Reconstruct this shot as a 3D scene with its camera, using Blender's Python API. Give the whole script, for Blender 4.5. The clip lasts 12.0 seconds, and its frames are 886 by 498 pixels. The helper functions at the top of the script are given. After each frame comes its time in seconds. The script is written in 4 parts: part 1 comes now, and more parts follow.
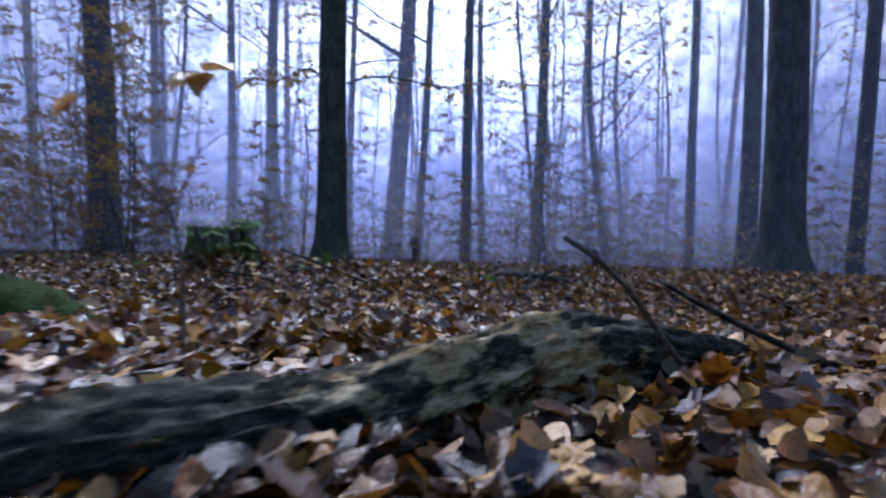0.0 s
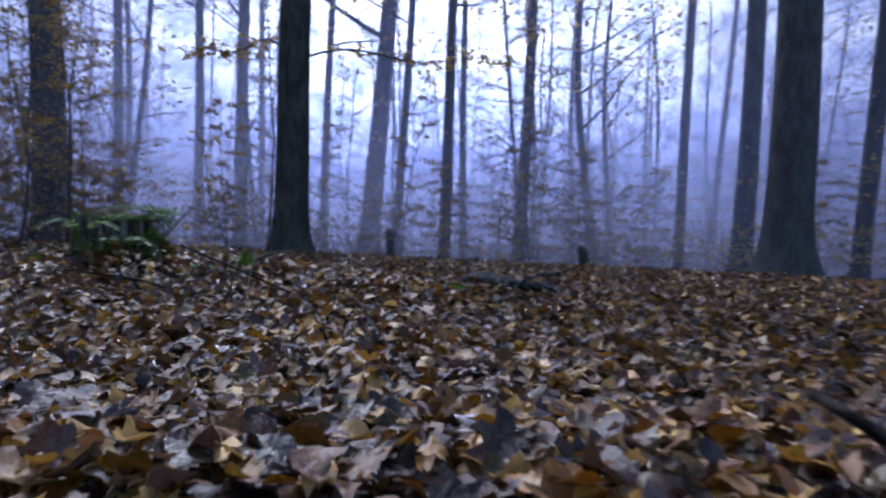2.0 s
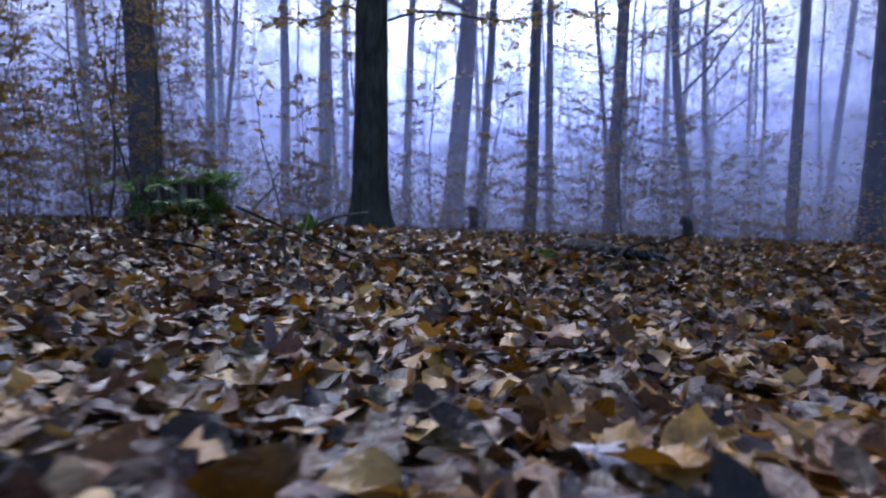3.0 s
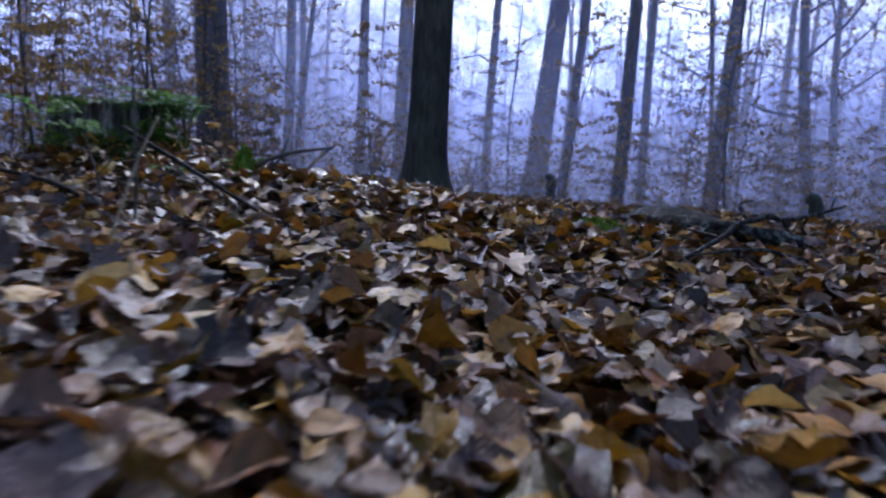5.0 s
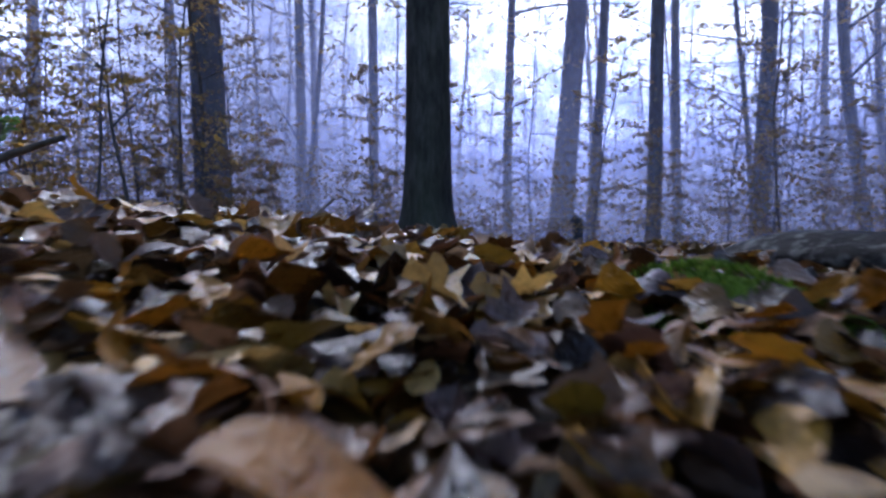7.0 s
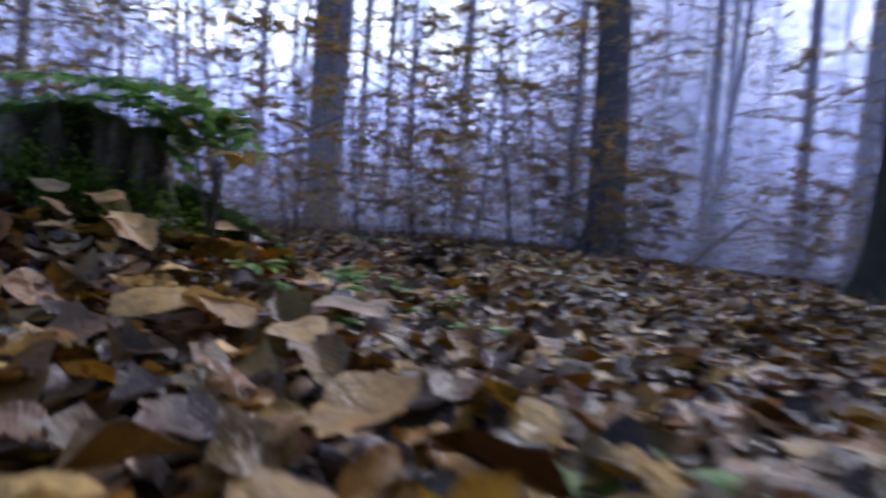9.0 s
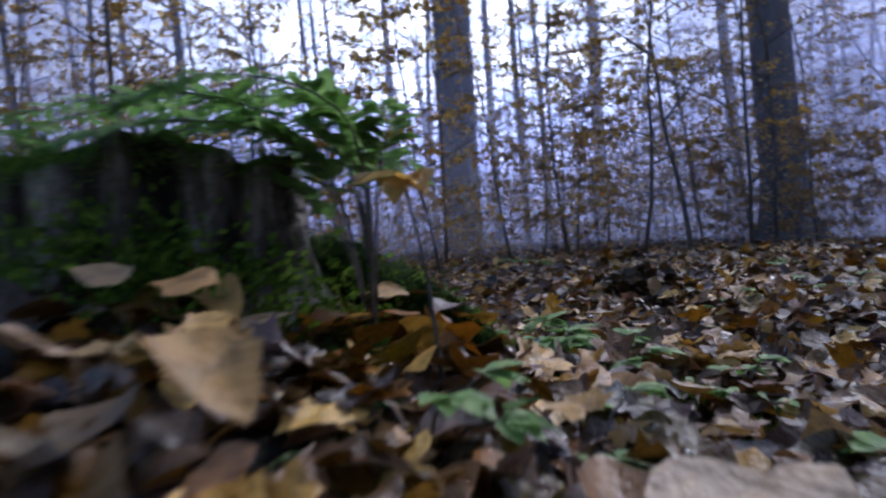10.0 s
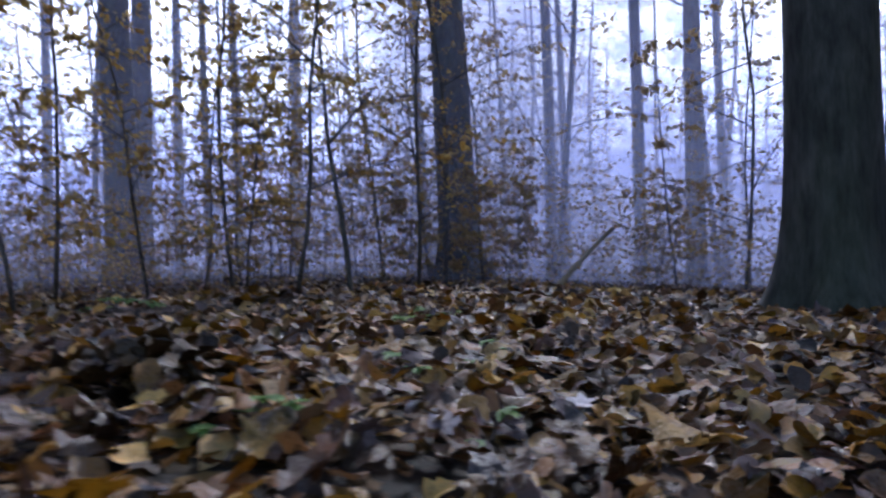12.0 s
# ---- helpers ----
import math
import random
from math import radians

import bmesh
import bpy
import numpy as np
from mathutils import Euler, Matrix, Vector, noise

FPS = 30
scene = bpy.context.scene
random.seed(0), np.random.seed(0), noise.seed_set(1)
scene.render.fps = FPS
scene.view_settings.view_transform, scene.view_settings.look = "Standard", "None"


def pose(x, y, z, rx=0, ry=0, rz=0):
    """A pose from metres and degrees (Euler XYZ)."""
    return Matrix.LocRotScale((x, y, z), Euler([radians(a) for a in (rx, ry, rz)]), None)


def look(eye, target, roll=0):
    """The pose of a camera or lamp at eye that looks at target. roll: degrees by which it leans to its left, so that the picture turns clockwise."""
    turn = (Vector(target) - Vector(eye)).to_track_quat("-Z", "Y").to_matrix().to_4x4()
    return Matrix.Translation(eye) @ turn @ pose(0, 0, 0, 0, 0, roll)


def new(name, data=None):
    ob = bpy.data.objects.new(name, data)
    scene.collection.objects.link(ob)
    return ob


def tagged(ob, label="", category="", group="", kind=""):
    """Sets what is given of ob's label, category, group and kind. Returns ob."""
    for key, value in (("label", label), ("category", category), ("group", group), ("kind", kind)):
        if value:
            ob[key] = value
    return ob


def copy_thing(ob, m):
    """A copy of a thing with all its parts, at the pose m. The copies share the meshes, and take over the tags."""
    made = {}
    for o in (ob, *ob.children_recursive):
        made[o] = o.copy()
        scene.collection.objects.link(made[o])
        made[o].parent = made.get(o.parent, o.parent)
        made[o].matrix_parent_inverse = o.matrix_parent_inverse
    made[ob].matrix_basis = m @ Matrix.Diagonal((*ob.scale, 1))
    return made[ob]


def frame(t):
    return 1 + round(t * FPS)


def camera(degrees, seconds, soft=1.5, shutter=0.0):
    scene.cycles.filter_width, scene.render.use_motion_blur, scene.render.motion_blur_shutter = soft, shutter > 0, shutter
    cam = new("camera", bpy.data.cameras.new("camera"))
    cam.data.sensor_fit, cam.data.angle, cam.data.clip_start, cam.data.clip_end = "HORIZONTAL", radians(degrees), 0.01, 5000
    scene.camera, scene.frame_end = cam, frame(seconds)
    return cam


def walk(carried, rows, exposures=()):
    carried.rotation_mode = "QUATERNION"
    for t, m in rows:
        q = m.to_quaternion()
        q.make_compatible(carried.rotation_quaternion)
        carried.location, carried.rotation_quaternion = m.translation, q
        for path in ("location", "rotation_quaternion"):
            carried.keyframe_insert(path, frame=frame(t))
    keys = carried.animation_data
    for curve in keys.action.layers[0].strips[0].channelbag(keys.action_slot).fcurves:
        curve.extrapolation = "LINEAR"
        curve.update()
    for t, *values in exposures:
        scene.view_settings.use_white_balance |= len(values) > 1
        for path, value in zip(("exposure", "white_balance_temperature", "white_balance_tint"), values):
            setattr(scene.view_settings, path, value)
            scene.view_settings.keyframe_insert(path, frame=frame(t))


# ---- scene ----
cam = camera(71.9, 12.0, soft=2.2, shutter=0.5)
# a small lens focused about two metres off: what is a hand away goes soft
cam.data.dof.use_dof, cam.data.dof.focus_distance, cam.data.dof.aperture_fstop = True, 1.5, 6.3

PATH = [
    (0, (0.567, 0.413, 0.378), (0.327, 2.397, 0.317), 0.3),
    (0.5, (0.584, 0.68, 0.379), (0.484, 2.671, 0.211), -0.7),
    (1, (0.618, 0.861, 0.399), (0.642, 2.847, 0.16), 1.4),
    (1.5, (0.637, 1.105, 0.425), (0.612, 3.097, 0.253), 1.4),
    (2, (0.634, 1.359, 0.403), (0.443, 3.348, 0.312), 1.2),
    (2.5, (0.572, 1.605, 0.356), (0.204, 3.567, 0.231), 0.8),
    (2.7, (0.564, 1.698, 0.318), (0.15, 3.65, 0.181), 0.5),
    (4.3, (0.642, 2.585, 0.23), (0.068, 4.488, 0.008), 1.1),
    (4.5, (0.636, 2.703, 0.208), (0.027, 4.596, -0.008), 0.8),
    (5, (0.605, 2.986, 0.166), (-0.121, 4.832, -0.088), 2.8),
    (5.5, (0.554, 3.306, 0.127), (-0.104, 5.18, -0.104), 1.0),
    (6, (0.504, 3.613, 0.1), (-0.115, 5.51, -0.045), 0.6),
    (6.5, (0.453, 3.895, 0.083), (-0.268, 5.756, -0.051), 1.4),
    (6.7, (0.429, 3.991, 0.08), (-0.342, 5.834, -0.023), 0.4),
    (8.3, (-0.037, 4.859, 0.219), (-1.292, 6.415, 0.158), 4.6),
    (8.5, (-0.124, 4.942, 0.229), (-1.53, 6.364, 0.182), 5.1),
    (9, (-0.373, 5.055, 0.244), (-2.103, 6.054, 0.15), 3.9),
    (9.5, (-0.647, 5.086, 0.255), (-2.557, 5.672, 0.159), 1.4),
    (10, (-0.873, 5.129, 0.265), (-2.789, 5.703, 0.231), -4.3),
    (10.5, (-1.134, 5.292, 0.264), (-2.92, 6.192, 0.276), -8.1),
    (11, (-1.272, 5.487, 0.286), (-2.887, 6.664, 0.37), -8.9),
    (11.5, (-1.347, 5.709, 0.285), (-2.863, 7.013, 0.35), -5.7),
    (12, (-1.404, 5.923, 0.256), (-2.852, 7.303, 0.274), -1.8),
]
walk(cam, [(t, look(e, g, r)) for t, e, g, r in PATH], exposures=[(0, 0.86, 5100, 15), (5, 0.84, 5120, 16), (6.7, 0.91, 5120, 16), (8.3, 0.82, 5420, 15), (10, 0.96, 5420, 14), (11, 0.94, 5420, 14), (12, 1.02, 5420, 14)])

# ---- light: a misty, overcast morning, brightest beyond the trees ahead ----
world = bpy.data.worlds.new("sky")
scene.world = world
world.use_nodes = True
wn = world.node_tree.nodes
sky = wn.new("ShaderNodeTexSky")
sky.sky_type = "NISHITA"
sky.sun_disc = False
sky.sun_elevation, sky.sun_rotation = radians(42), radians(-35)
sky.air_density, sky.dust_density, sky.ozone_density = 1.6, 3.0, 2.5
world.node_tree.links.new(sky.outputs[0], wn["Background"].inputs[0])
wn["Background"].inputs[1].default_value = 0.072
sun = new("sun", bpy.data.lights.new("sun", "SUN"))
sun.data.energy, sun.data.angle, sun.data.color = 4.1, radians(12), (1.0, 0.95, 0.9)
sun.matrix_world = look((-6, 9, 10), (0, 0, 0))


# ---- materials ----
def mat(name, rough=0.7, spec=0.3):
    m = bpy.data.materials.new(name)
    m.use_nodes = True
    b = m.node_tree.nodes["Principled BSDF"]
    b.inputs["Roughness"].default_value = rough
    b.inputs["Specular IOR Level"].default_value = spec
    return m, m.node_tree.nodes, m.node_tree.links, b


def ramp(n, stops, mode="LINEAR"):
    r = n.new("ShaderNodeValToRGB")
    r.color_ramp.interpolation = mode
    e = r.color_ramp.elements
    while len(e) < len(stops):
        e.new(0.5)
    for el, (p, c) in zip(e, stops):
        el.position, el.color = p, (*c, 1)
    return r


def noise_tex(n, l, scale, detail=4, stretch=(1, 1, 1), rough=0.6):
    c = n.new("ShaderNodeTexCoord")
    mp = n.new("ShaderNodeMapping")
    mp.inputs["Scale"].default_value = stretch
    t = n.new("ShaderNodeTexNoise")
    t.inputs["Scale"].default_value, t.inputs["Detail"].default_value = scale, detail
    t.inputs["Roughness"].default_value = rough
    l.new(c.outputs["Object"], mp.inputs[0])
    l.new(mp.outputs[0], t.inputs["Vector"])
    return t


def mix(n, l, a, b, fac, mode="MIX"):
    x = n.new("ShaderNodeMix")
    x.data_type, x.blend_type = "RGBA", mode
    for sock, v in ((x.inputs["Factor"], fac), (x.inputs[6], a), (x.inputs[7], b)):
        if isinstance(v, bpy.types.NodeSocket):
            l.new(v, sock)
        elif isinstance(v, tuple):
            sock.default_value = (*v, 1)
        else:
            sock.default_value = v
    return x.outputs[2]


def bump(n, l, b, height, strength, dist):
    u = n.new("ShaderNodeBump")
    u.inputs["Strength"].default_value, u.inputs["Distance"].default_value = strength, dist
    l.new(height, u.inputs["Height"])
    l.new(u.outputs[0], b.inputs["Normal"])


def bark_material(name, dark, light, moss=0.5, streak=6.0):
    """Smooth grey bark: fine upright streaks, blotches of lichen, and a green film of algae."""
    m, n, l, b = mat(name, 0.85, 0.2)
    fine = noise_tex(n, l, 26, 6, (1, 1, 0.18))
    blot = noise_tex(n, l, streak, 4, (1, 1, 0.45))
    big = noise_tex(n, l, 1.6, 3, (1, 1, 0.3))
    r1 = ramp(n, [(0.3, dark), (0.7, light)])
    l.new(fine.outputs[0], r1.inputs[0])
    r2 = ramp(n, [(0.42, (0.55, 0.55, 0.55)), (0.62, (1.15, 1.15, 1.12))])
    l.new(blot.outputs[0], r2.inputs[0])
    c = mix(n, l, r1.outputs[0], r2.outputs[0], 0.8, "MULTIPLY")
    r3 = ramp(n, [(0.45, (0, 0, 0)), (0.7, (moss, moss, moss))])
    l.new(big.outputs[0], r3.inputs[0])
    c = mix(n, l, c, (0.07, 0.085, 0.03), r3.outputs[0])
    l.new(c, b.inputs["Base Color"])
    bump(n, l, b, fine.outputs[0], 0.5, 0.02)
    return m


LEAF_TONES = [(0.0, (0.004, 0.002, 0.002)), (0.09, (0.050, 0.018, 0.002)), (0.17, (0.16, 0.072, 0.002)), (0.25, (0.060, 0.036, 0.036)),
              (0.33, (0.27, 0.100, 0.003)), (0.41, (0.010, 0.006, 0.003)), (0.48, (0.43, 0.20, 0.010)), (0.55, (0.135, 0.084, 0.080)),
              (0.63, (0.095, 0.062, 0.002)), (0.70, (0.53, 0.28, 0.038)), (0.76, (0.024, 0.011, 0.004)), (0.82, (0.29, 0.145, 0.055)), (0.90, (0.038, 0.029, 0.034)),
              (0.97, (0.72, 0.44, 0.11)), (1.0, (0.54, 0.38, 0.28))]


def node_math(n, l, op, a, b=None):
    x = n.new("ShaderNodeMath")
    x.operation = op
    for sock, v in zip(x.inputs, (a, b)):
        if isinstance(v, bpy.types.NodeSocket):
            l.new(v, sock)
        elif v is not None:
            sock.default_value = v
    return x.outputs[0]


def leaf_material(name, tones, per_object=False, rough=0.42, spec=0.5, through_light=0.25, veined=False):
    """Leaves: a tone for each, veins, blotches, a damp sheen, some light through the blade."""
    m, n, l, b = mat(name, rough, spec)
    if per_object:
        src = n.new("ShaderNodeObjectInfo").outputs["Random"]
    else:
        src = n.new("ShaderNodeNewGeometry").outputs["Random Per Island"]
    r = ramp(n, tones)
    l.new(src, r.inputs[0])
    blot = noise_tex(n, l, 42, 6)
    r2 = ramp(n, [(0.3, (0.35, 0.32, 0.3)), (0.52, (1, 1, 1)), (0.8, (1.35, 1.25, 1.1))])
    l.new(blot.outputs[0], r2.inputs[0])
    c = mix(n, l, r.outputs[0], r2.outputs[0], 0.9, "MULTIPLY")
    height = noise_tex(n, l, 120, 3).outputs[0]
    if veined:
        uv = n.new("ShaderNodeSeparateXYZ")
        l.new(n.new("ShaderNodeTexCoord").outputs["UV"], uv.inputs[0])
        side = node_math(n, l, "ABSOLUTE", uv.outputs[0])
        run = node_math(n, l, "SUBTRACT", uv.outputs[1], node_math(n, l, "MULTIPLY", side, 1.1))
        wave = node_math(n, l, "SINE", node_math(n, l, "MULTIPLY", run, 50.0))
        rib = node_math(n, l, "LESS_THAN", side, 0.018)
        line = node_math(n, l, "MAXIMUM", node_math(n, l, "GREATER_THAN", wave, 0.86), rib)
        c = mix(n, l, c, mix(n, l, c, (1.09, 1.08, 1.05), 1.0, "MULTIPLY"), line)
        height = node_math(n, l, "ADD", node_math(n, l, "MULTIPLY", wave, 0.03), height)
    l.new(c, b.inputs["Base Color"])
    bump(n, l, b, height, 0.6, 0.007)
    rr = ramp(n, [(0.3, (rough - 0.14,) * 3), (0.7, (rough + 0.2,) * 3)])
    l.new(blot.outputs[0], rr.inputs[0])
    l.new(rr.outputs[0], b.inputs["Roughness"])
    if through_light:
        tr = n.new("ShaderNodeBsdfTranslucent")
        l.new(c, tr.inputs[0])
        mx = n.new("ShaderNodeMixShader")
        mx.inputs[0].default_value = through_light
        l.new(b.outputs[0], mx.inputs[1])
        l.new(tr.outputs[0], mx.inputs[2])
        l.new(mx.outputs[0], n["Material Output"].inputs[0])
    return m


def plain_noise(name, dark, light, scale, rough=0.8, spec=0.2, stretch=(1, 1, 1), bumpy=0.6, dist=0.01, lo=0.35, hi=0.65):
    m, n, l, b = mat(name, rough, spec)
    t = noise_tex(n, l, scale, 6, stretch)
    t2 = noise_tex(n, l, scale / 6, 3, stretch)
    r = ramp(n, [(lo, dark), (hi, light)])
    l.new(t.outputs[0], r.inputs[0])
    r2 = ramp(n, [(0.35, (0.6, 0.6, 0.6)), (0.65, (1.15, 1.15, 1.15))])
    l.new(t2.outputs[0], r2.inputs[0])
    l.new(mix(n, l, r.outputs[0], r2.outputs[0], 1.0, "MULTIPLY"), b.inputs["Base Color"])
    bump(n, l, b, t.outputs[0], bumpy, dist)
    return m


BARK = bark_material("beech_bark", (0.046, 0.045, 0.041), (0.112, 0.110, 0.099), 0.3)
TWIG = plain_noise("twig_bark", (0.05, 0.042, 0.036), (0.17, 0.145, 0.12), 60, 0.75)


def flaking_bark(name):
    """Rotting bark: dark olive plates, fine cracks along the log, bare ochre wood where plates have come off."""
    m, n, l, b = mat(name, 0.8, 0.25)
    fine = noise_tex(n, l, 48, 8, (0.35, 1, 1), 0.7)
    plates = noise_tex(n, l, 11, 6, (0.55, 1, 1))
    r = ramp(n, [(0.40, (0.008, 0.008, 0.006)), (0.52, (0.060, 0.056, 0.038)), (0.68, (0.30, 0.26, 0.18))])
    l.new(fine.outputs[0], r.inputs[0])
    bare = ramp(n, [(0.36, (0.12, 0.075, 0.03)), (0.47, (0.48, 0.35, 0.17)), (0.60, (0.82, 0.69, 0.44))])
    l.new(fine.outputs[0], bare.inputs[0])
    cut = ramp(n, [(0.46, (0, 0, 0)), (0.52, (1, 1, 1))])
    spot = n.new("ShaderNodeSeparateXYZ")
    l.new(n.new("ShaderNodeTexCoord").outputs["Object"], spot.inputs[0])
    away = node_math(n, l, "ABSOLUTE", node_math(n, l, "SUBTRACT", spot.outputs[0], 0.02))
    worn = node_math(n, l, "SUBTRACT", node_math(n, l, "ADD", plates.outputs[0], 0.10), node_math(n, l, "MULTIPLY", away, 0.55))
    l.new(worn, cut.inputs[0])
    l.new(mix(n, l, r.outputs[0], bare.outputs[0], cut.outputs[0]), b.inputs["Base Color"])
    bump(n, l, b, node_math(n, l, "ADD", fine.outputs[0], plates.outputs[0]), 1.0, 0.03)
    return m


DARKWOOD = plain_noise("wet_dark_wood", (0.006, 0.005, 0.004), (0.07, 0.056, 0.048), 50, 0.8, 0.15, lo=0.42, hi=0.7)
# Moss colour darkened to stand in for shade on the log; others reuse it
SHADEDMOSS = plain_noise("shaded_moss", (0.012, 0.024, 0.005), (0.055, 0.09, 0.016), 60, 0.95, 0.1, bumpy=1.0, dist=0.02)
LOGWOOD = flaking_bark("rotten_bark")
PALEWOOD = plain_noise("bare_wood", (0.22, 0.17, 0.11), (0.42, 0.33, 0.22), 14, 0.8, stretch=(1, 1, 0.2))
MOSS = leaf_material("moss", [(0, (0.04, 0.085, 0.008)), (0.5, (0.11, 0.19, 0.02)), (1, (0.22, 0.33, 0.04))], rough=0.8, spec=0.15, through_light=0.4)


def mossy_wood(name):
    """Rotten upright wood, grown over with moss on what faces up and in patches."""
    m, n, l, b = mat(name, 0.9, 0.15)
    streak = noise_tex(n, l, 22, 6, (1, 1, 0.15))
    wood = ramp(n, [(0.36, (0.014, 0.011, 0.009)), (0.50, (0.11, 0.09, 0.075)), (0.64, (0.44, 0.40, 0.36))])
    l.new(streak.outputs[0], wood.inputs[0])
    grain = noise_tex(n, l, 90, 4)
    green = ramp(n, [(0.3, (0.02, 0.045, 0.006)), (0.7, (0.11, 0.19, 0.025))])
    l.new(grain.outputs[0], green.inputs[0])
    up = n.new("ShaderNodeSeparateXYZ")
    l.new(n.new("ShaderNodeNewGeometry").outputs["Normal"], up.inputs[0])
    patch = noise_tex(n, l, 9, 4)
    f = node_math(n, l, "ADD", node_math(n, l, "MULTIPLY", up.outputs[2], 0.28), patch.outputs[0])
    cover = ramp(n, [(0.60, (0, 0, 0)), (0.70, (1, 1, 1))])
    l.new(f, cover.inputs[0])
    l.new(mix(n, l, wood.outputs[0], green.outputs[0], cover.outputs[0]), b.inputs["Base Color"])
    bump(n, l, b, node_math(n, l, "ADD", streak.outputs[0], grain.outputs[0]), 0.9, 0.02)
    return m


STUMPWOOD = mossy_wood("mossy_stump_wood")


def leaf_mould(name):
    """The matted lower layer: flattened leaves of many tones, darkened, with black shade painted between."""
    m, n, l, b = mat(name, 0.7, 0.3)
    c = n.new("ShaderNodeTexCoord")
    warp = noise_tex(n, l, 20, 3)
    off = n.new("ShaderNodeVectorMath")
    off.operation = "MULTIPLY_ADD"
    l.new(warp.outputs["Color"], off.inputs[0])
    off.inputs[1].default_value = (0.05, 0.05, 0.05)
    l.new(c.outputs["Object"], off.inputs[2])
    cell, edge = n.new("ShaderNodeTexVoronoi"), n.new("ShaderNodeTexVoronoi")
    edge.feature = "DISTANCE_TO_EDGE"
    for v in (cell, edge):
        v.inputs["Scale"].default_value = 19
        l.new(off.outputs[0], v.inputs["Vector"])
    pick = n.new("ShaderNodeSeparateColor")
    l.new(cell.outputs["Color"], pick.inputs[0])
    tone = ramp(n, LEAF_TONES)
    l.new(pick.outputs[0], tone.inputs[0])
    # Multiplies the tones down, near black at cell edges: shade painted between leaves
    gap_shade = ramp(n, [(0.02, (0.02, 0.016, 0.012)), (0.14, (0.30, 0.28, 0.26))])
    l.new(edge.outputs["Distance"], gap_shade.inputs[0])
    col = mix(n, l, tone.outputs[0], gap_shade.outputs[0], 1.0, "MULTIPLY")
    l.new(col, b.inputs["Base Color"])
    bump(n, l, b, node_math(n, l, "ADD", pick.outputs[1], edge.outputs["Distance"]), 0.8, 0.01)
    return m


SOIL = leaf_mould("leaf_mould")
LITTER = leaf_material("fallen_leaves", LEAF_TONES, rough=0.34, spec=0.6, through_light=0.2, veined=True)
LEAF = leaf_material("fallen_leaf", LEAF_TONES, True, rough=0.34, spec=0.6, through_light=0.2, veined=True)
PALE = leaf_material("pale_leaf", [(0, (0.50, 0.32, 0.17)), (1, (0.56, 0.40, 0.27))], True, veined=True)
HUNG = leaf_material("autumn_leaves", [(0, (0.26, 0.14, 0.035)), (0.35, (0.46, 0.28, 0.06)), (0.7, (0.58, 0.41, 0.11)), (1, (0.36, 0.25, 0.10))], rough=0.5, through_light=0.62)
GREEN = leaf_material("green_leaves", [(0, (0.11, 0.22, 0.04)), (0.5, (0.20, 0.35, 0.09)), (1, (0.36, 0.50, 0.20))], rough=0.45, through_light=0.5)
LILAC = leaf_material("grey_lilac_leaf", [(0, (0.15, 0.125, 0.15)), (1, (0.24, 0.20, 0.22))], True, through_light=0.2, veined=True)
AMBER = leaf_material("amber_leaf", [(0, (0.26, 0.10, 0.006)), (1, (0.34, 0.15, 0.012))], True, through_light=0.25, veined=True)
SILVER = leaf_material("silvery_leaf", [(0, (0.56, 0.50, 0.54)), (1, (0.64, 0.58, 0.60))], True, through_light=0.2, veined=True)
FERN = leaf_material("fern_green", [(0, (0.10, 0.20, 0.035)), (0.5, (0.18, 0.33, 0.08)), (1, (0.32, 0.46, 0.17))], rough=0.45, through_light=0.58)
DARKLEAF = leaf_material("dark_wet_leaves", [(0, (0.012, 0.006, 0.002)), (0.5, (0.045, 0.022, 0.004)), (1, (0.10, 0.05, 0.008))], through_light=0.1, veined=True)
YELLOW = leaf_material("yellow_leaf", [(0, (0.54, 0.33, 0.10)), (1, (0.46, 0.26, 0.10))], True, through_light=0.3, veined=True)


